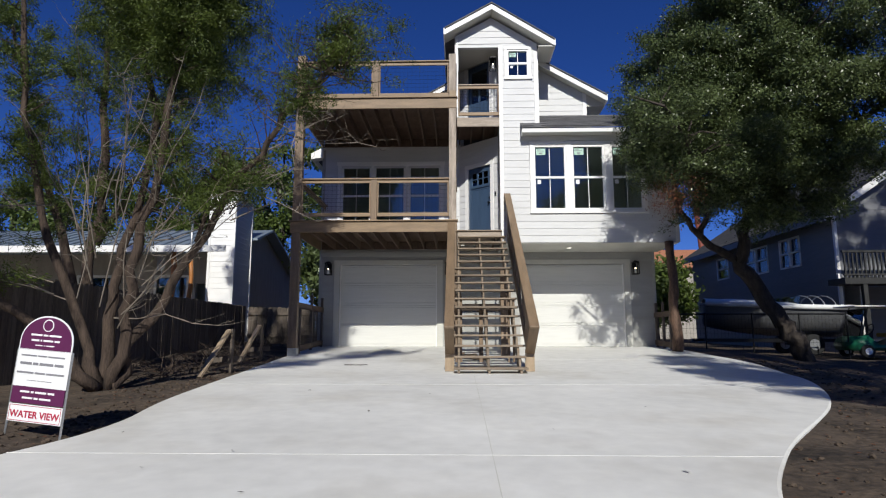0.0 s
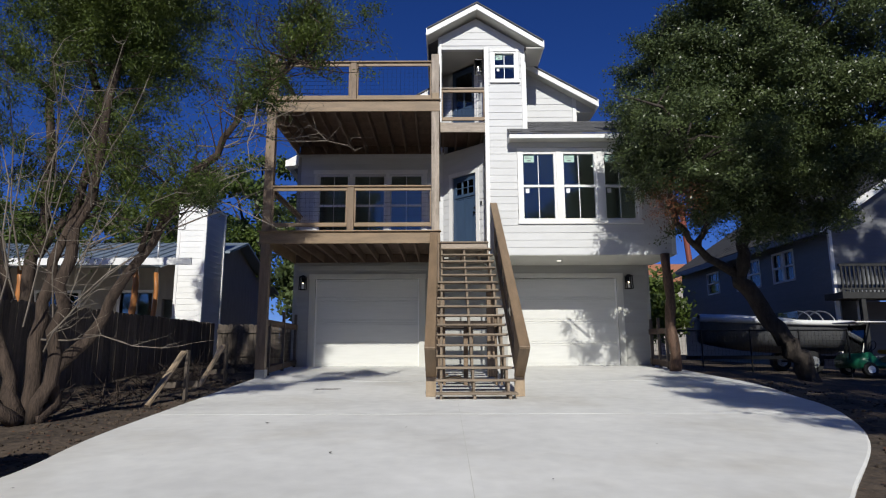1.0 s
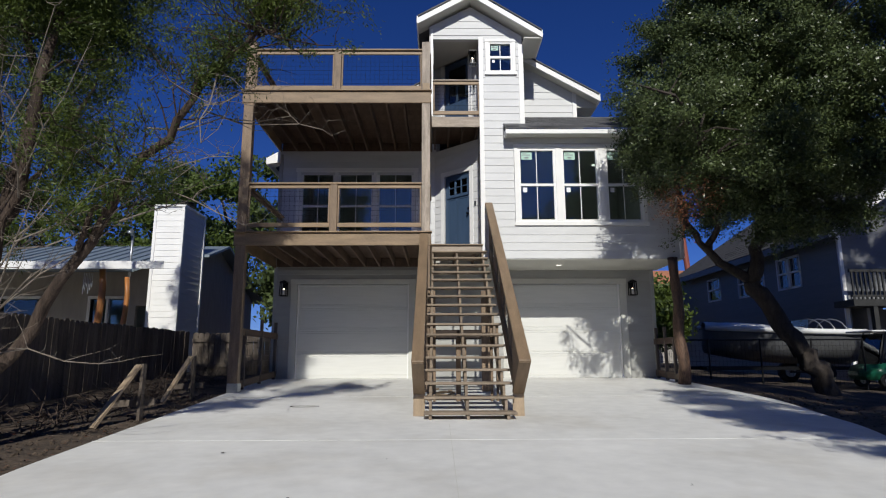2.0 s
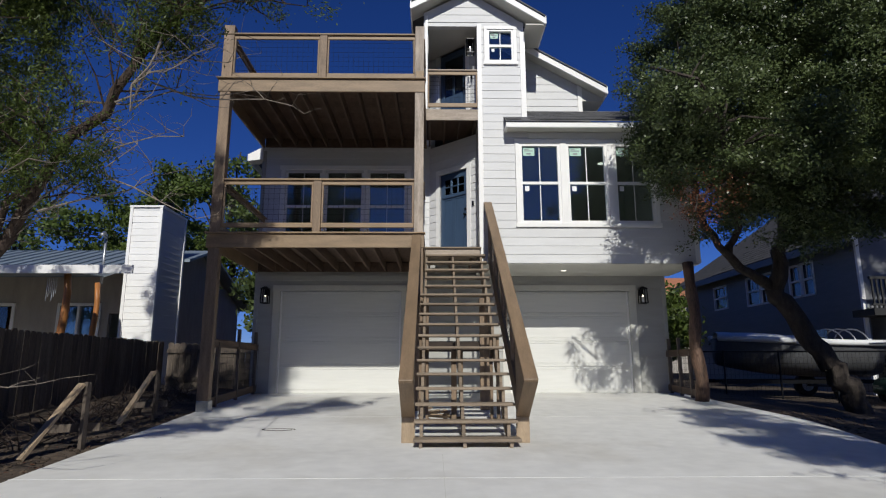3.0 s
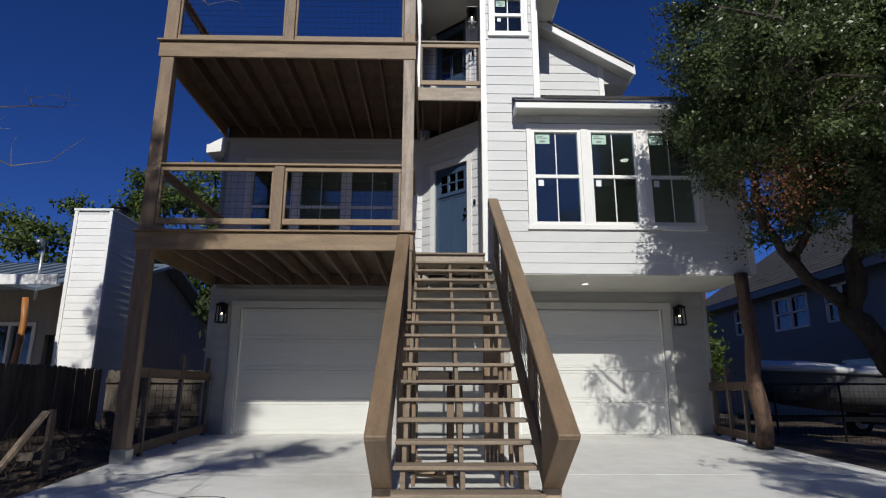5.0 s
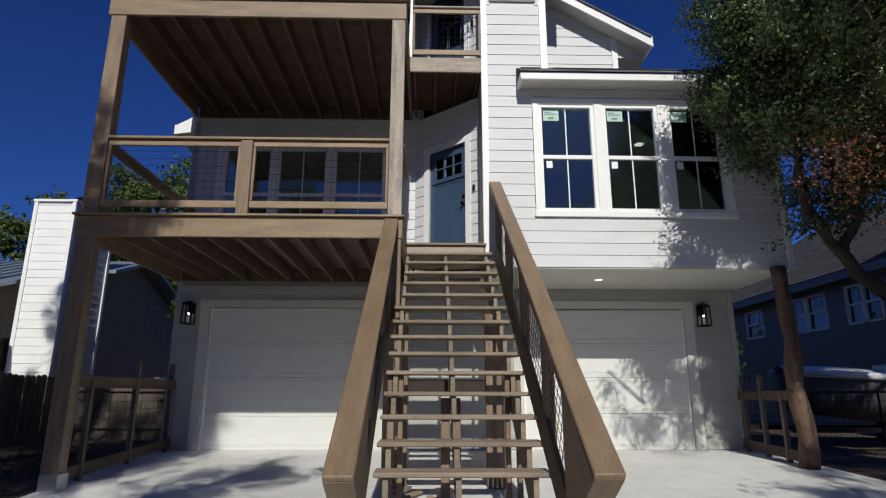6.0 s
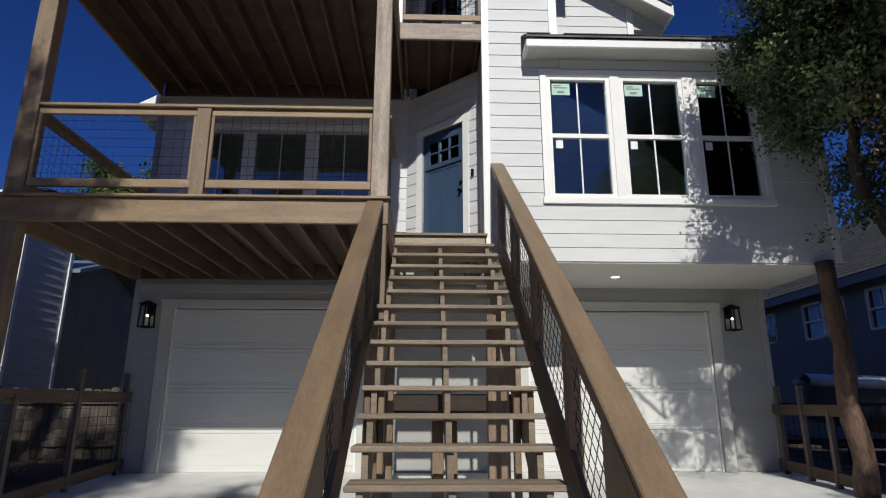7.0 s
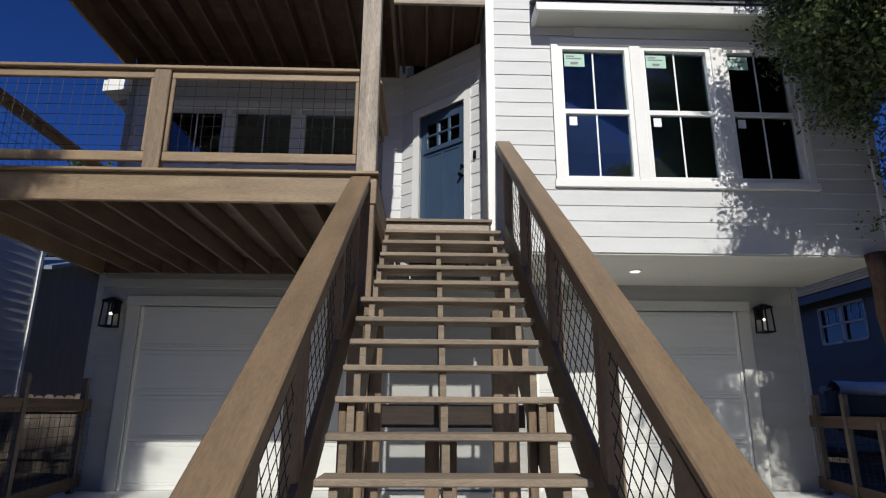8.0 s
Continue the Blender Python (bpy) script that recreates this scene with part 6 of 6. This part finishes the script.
def far_tree(x, y, h, w, seed_label, leafmat):
    base = (x, y, 0.2)
    t = thing("background_tree", seed_label, "tree", base, "trees behind the houses")
    bm = bmesh.new()
    limb(bm, [(x, y, 0.0), (x + 0.2, y, h * 0.4), (x, y, h * 0.75)], 0.25, 0.08, 8, 0.08)
    for k in range(5):
        a = k * 1.3
        limb(bm, [(x, y, h * (0.3 + 0.08 * k)), (x + w * 0.6 * math.cos(a), y + w * 0.6 * math.sin(a), h * (0.55 + 0.08 * k))], 0.1, 0.03, 6, 0.08)
    part("trunk", bm, BARK_O, t, smooth=True)
    lobes = [((x + w * 0.55 * math.cos(k * 2.4), y + w * 0.55 * math.sin(k * 2.4), h * (0.42 + 0.42 * k / 6)), (w * (0.75 - 0.05 * k), w * (0.75 - 0.05 * k), h * 0.17)) for k in range(7)]
    cl, way = clumps(lobes, 520, 0.4)
    pts, idx = leaves_round(cl, 30, 0.26)
    ob = new("crown", leaf_mesh("crown", pts - np.array(base), 0.21, leafmat, 0.55, face=way[idx]))
    ob.parent = t


# trees at negative y are never in view; added to cut low sky light
for x, y, h, w in ((-9.5, 30, 11.6, 3.4), (-14.0, 32, 11.0, 3.6), (-20, 31, 9.6, 3.6), (-26, 33, 9.8, 4.0), (-5.5, 31, 9.6, 2.8), (-32, 30, 9.6, 4.2), (-17, 38, 11, 4.0), (8.6, 27, 3.7, 1.6), (11.0, 36, 4.6, 2.2), (-4.6, 22, 4.6, 1.0), (-14, -21, 12.0, 5.2), (-6, -22, 12.5, 5.2), (2, -21, 12.0, 5.2), (10, -21, 12.5, 5.4), (18, -21, 12.0, 5.4), (-22, -20, 12.0, 5.4), (27, -18, 12.5, 5.4), (-30, -17, 12.5, 5.4)):
    far_tree(x, y, h, w, "leafy green tree standing behind the houses" if y > 0 else "unseen leafy tree added across the street to block sky light", OAKLEAF if w < 1.5 else FARLEAF)


# ---- small things ----
def yard_sign():
    s = thing("yard_sign", "arched plum and white property sign on a white steel frame", "sign", (-3.53, 4.8, -0.56))
    m = Matrix.Translation((-3.53, 4.8, -0.56)) @ Matrix.Rotation(radians(-8), 4, "Z") @ Matrix.Rotation(radians(4.5), 4, "Y") @ Matrix.Scale(0.92, 4)

    def piece(name, draw, mat, label="", parent=None):
        bm = bmesh.new()
        draw(bm)
        bmesh.ops.transform(bm, matrix=m, verts=list(bm.verts))
        return part(name, bm, mat, parent or s, label)

    W = 0.285
    arch = [(-W, 0.80)] + [(-W * math.cos(a), 0.88 + 0.24 * math.sin(a)) for a in np.linspace(0.0, math.pi, 17)] + [(W, 0.80)]
    inner = [(-W + 0.014, 0.805)] + [((-W + 0.014) * math.cos(a), 0.88 + 0.226 * math.sin(a)) for a in np.linspace(0.0, math.pi, 17)] + [(W - 0.014, 0.805)]
    for x in (-0.292, 0.292):
        piece("leg", lambda bm, x=x: tube(bm, ((x, 0.005, -0.03), (x, 0.005, 0.80)), (0.011, 0.011), 8), GALV)
    piece("border", lambda bm: prism(bm, arch, "y", -0.004, 0.004), PAPER)
    piece("arched_panel", lambda bm: prism(bm, inner, "y", -0.008, -0.0045), PURPLE, "plum arched panel")
    piece("white_panel", lambda bm: box(bm, -0.285, 0.285, -0.006, 0.004, 0.46, 0.798), PAPER, "white panel with plain bars")
    piece("plum_panel", lambda bm: box(bm, -0.28, 0.28, -0.008, 0.004, 0.31, 0.458), PURPLE, "plum panel with plain bars")
    piece("lower_panel", lambda bm: box(bm, -0.285, 0.285, -0.008, 0.004, 0.14, 0.298), PAPER, "white lower panel")
    for a, b, c, d in ((-0.275, 0.275, 0.285, 0.290), (-0.275, 0.275, 0.148, 0.153), (-0.275, -0.270, 0.153, 0.285), (0.270, 0.275, 0.153, 0.285)):
        piece("bar", lambda bm, a=a, b=b, c=c, d=d: box(bm, a, b, -0.0095, -0.0082, c, d), REDINK)
    ring = [(0.058 * math.cos(a), 1.03 + 0.058 * math.sin(a)) for a in np.linspace(0, 2 * math.pi, 25)[:-1]]
    hole = [(0.048 * math.cos(a), 1.03 + 0.048 * math.sin(a)) for a in np.linspace(0, 2 * math.pi, 25)[:-1]]
    piece("round_mark", lambda bm: prism(bm, ring, "y", -0.0095, -0.0085), PAPER)
    piece("round_mark", lambda bm: prism(bm, hole, "y", -0.011, -0.0098), PURPLE)
    for k, (a, b, c, d, mat) in enumerate(((-0.17, 0.17, 0.925, 0.952, PAPER), (-0.16, 0.16, 0.875, 0.902, PAPER), (-0.11, 0.11, 0.835, 0.850, PAPER),
                                           (-0.24, 0.24, 0.735, 0.755, GREYINK), (-0.24, 0.24, 0.655, 0.690, GREYINK), (-0.26, 0.26, 0.575, 0.60, GREYINK), (-0.14, 0.14, 0.515, 0.522, GREYINK),
                                           (-0.19, 0.19, 0.400, 0.428, PAPER), (-0.16, 0.16, 0.345, 0.372, PAPER))):
        cuts = np.linspace(a, b, (3, 4, 3)[k % 3] + 1) + np.array([0, 0.02, -0.03, 0.01, 0][:(3, 4, 3)[k % 3]] + [0])
        for p, q in zip(cuts, cuts[1:]):
            piece("bar", lambda bm, p=p, q=q, c=c, d=d: box(bm, p, q - 0.014, -0.0098, -0.0085, c + (d - c) * 0.15, d - (d - c) * 0.2), mat)
    cu = bpy.data.curves.new("words", "FONT")
    cu.body, cu.size, cu.align_x, cu.extrude, cu.offset = "WATER VIEW", 0.086, "CENTER", 0.0008, 0.0022
    tmp = new("words", cu)
    me = bpy.data.meshes.new_from_object(tmp.evaluated_get(bpy.context.evaluated_depsgraph_get()))
    bpy.data.objects.remove(tmp)
    me.materials.clear()
    me.materials.append(REDINK)
    ob = new("lettering", me)
    ob.parent = s
    ob.matrix_basis = Matrix.Translation(-base_of(s)) @ m @ Matrix.Translation((0, -0.0105, 0.182)) @ Matrix.Rotation(radians(90), 4, "X")
    tagged(ob, "crimson capitals reading WATER VIEW")


yard_sign()


def prop_stake(x, y, lean):
    z = ground_z(x, y)
    t = thing("form_brace", "raw lumber form brace standing on the dirt", "lumber", (x, y, z), "lumber braces by the fence")
    bm = bmesh.new()
    beam(bm, (x - 0.12, y - 0.45 * lean, z - 0.02), (x + 0.10, y + 0.15, z + 0.74), 0.09, 0.038)
    part("leaning_board", bm, RAWWOOD, t)
    bm = bmesh.new()
    box(bm, x + 0.12, x + 0.16, y + 0.16, y + 0.25, z - 0.04, z + 0.76)
    part("stake", bm, FENCEWOOD, t)
    bm = bmesh.new()
    beam(bm, (x - 0.35, y + 0.27, z + 0.22), (x + 0.3, y + 0.27, z + 0.25), 0.038, 0.09)
    part("cross_board", bm, FENCEWOOD, t)


prop_stake(-3.98, 9.75, 1.0)
prop_stake(-4.25, 12.1, 0.8)


def scattered():
    """Clods along the drive edge, brush by the fence, leaves on the concrete, offcuts under the stairs."""
    bm = bmesh.new()
    for k in range(900):
        y = rng.uniform(1.5, 13)
        a, b = drive_edges(y)
        x = a - abs(rng.normal()) * 0.5 - 0.05 if k % 3 else b + abs(rng.normal()) * 0.6 + 0.05
        r = rng.uniform(0.006, 0.032)
        bmesh.ops.create_icosphere(bm, subdivisions=1, radius=r, matrix=Matrix.Translation((x, y, ground_z(x, y) + r * 0.3)) @ Matrix.Diagonal((1, rng.uniform(0.7, 1.2), 0.65, 1)))
    for v in bm.verts:
        v.co += Vector(rng.normal(size=3)) * 0.003
    solid("dirt_clods", bm, DIRT, "loose brown clods and stones along the drive edge", "dirt", kind="stuff")
    bm = bmesh.new()
    for k in range(260):
        x, y = -4.4 - abs(rng.normal()) * 0.6, rng.uniform(8.5, 15.5)
        p = Vector((x, y, ground_z(x, y) + 0.02))
        q = p + Vector((rng.normal() * 0.3, rng.normal() * 0.3, abs(rng.normal()) * 0.22))
        tube(bm, (p, p.lerp(q, 0.5) + Vector((0, 0, 0.03)), q), (0.008, 0.006, 0.003), 4, False)
    solid("brush", bm, BARK_C, "dry cut brush and twigs heaped by the fence", "brush", kind="stuff")
    cen = []
    for k in range(2600):
        y = rng.uniform(1.5, 15.5)
        a, b = drive_edges(y)
        x = a - rng.uniform(0.0, 2.2) if k % 2 else b + rng.uniform(0.0, 3.5)
        cen.append((x, y, ground_z(x, y) + 0.02))
    ob = new("leaf_litter", leaf_mesh("leaf_litter", np.array(cen), 0.045, RUSTLEAF, 0.5, lift=0, flat=True))
    tagged(ob, "fallen brown leaves on the dirt", "leaves", kind="stuff")
    cen = [(-0.888, 6.09), (-0.843, 4.47), (-1.6, 4.4), (-2.1, 3.9), (-1.2, 3.4), (0.9, 5.2), (2.1, 6.4), (-2.5, 6.0), (-2.9, 5.0), (-0.3, 7.4), (1.6, 3.9), (-1.9, 7.7)]
    for k, (x, y) in enumerate(cen):
        pts = np.array([(x + rng.normal() * 0.03, y + rng.normal() * 0.02, drive_z(y) + 0.012) for _ in range(1)])
        ob = new("fallen_leaf", leaf_mesh("fallen_leaf", pts, 0.055, BARK_O, 0.5, lift=0, flat=True))
        tagged(ob, "small dark dry leaf lying on the concrete", "leaf", "leaves on the drive")
    for k in range(9):
        bm = bmesh.new()
        x, y = 0.25 + 0.09 * rng.normal(), 12.3 + 0.2 * rng.normal()
        a = rng.uniform(0, 3.1)
        z = drive_z(y) + 0.03 + 0.028 * (k % 4)
        beam(bm, (x - 0.2 * math.cos(a), y - 0.2 * math.sin(a), z), (x + 0.2 * math.cos(a), y + 0.2 * math.sin(a), z + 0.02), 0.06, 0.03)
        solid("lumber_offcut", bm, RAWWOOD, "short raw lumber offcut piled under the stairs", "lumber", "offcuts under the stairs")
    bm = bmesh.new()
    tube(bm, [(-1.9 + 0.22 * math.cos(a) * (1 + 0.1 * math.sin(3 * a)), 11.2 + 0.12 * math.sin(a), drive_z(11.2) + 0.008) for a in np.linspace(0, 6.0, 30)], [0.004] * 30, 5)
    solid("string_loop", bm, BARK_C, "thin loop of string lying on the concrete", "string", smooth=True)


scattered()
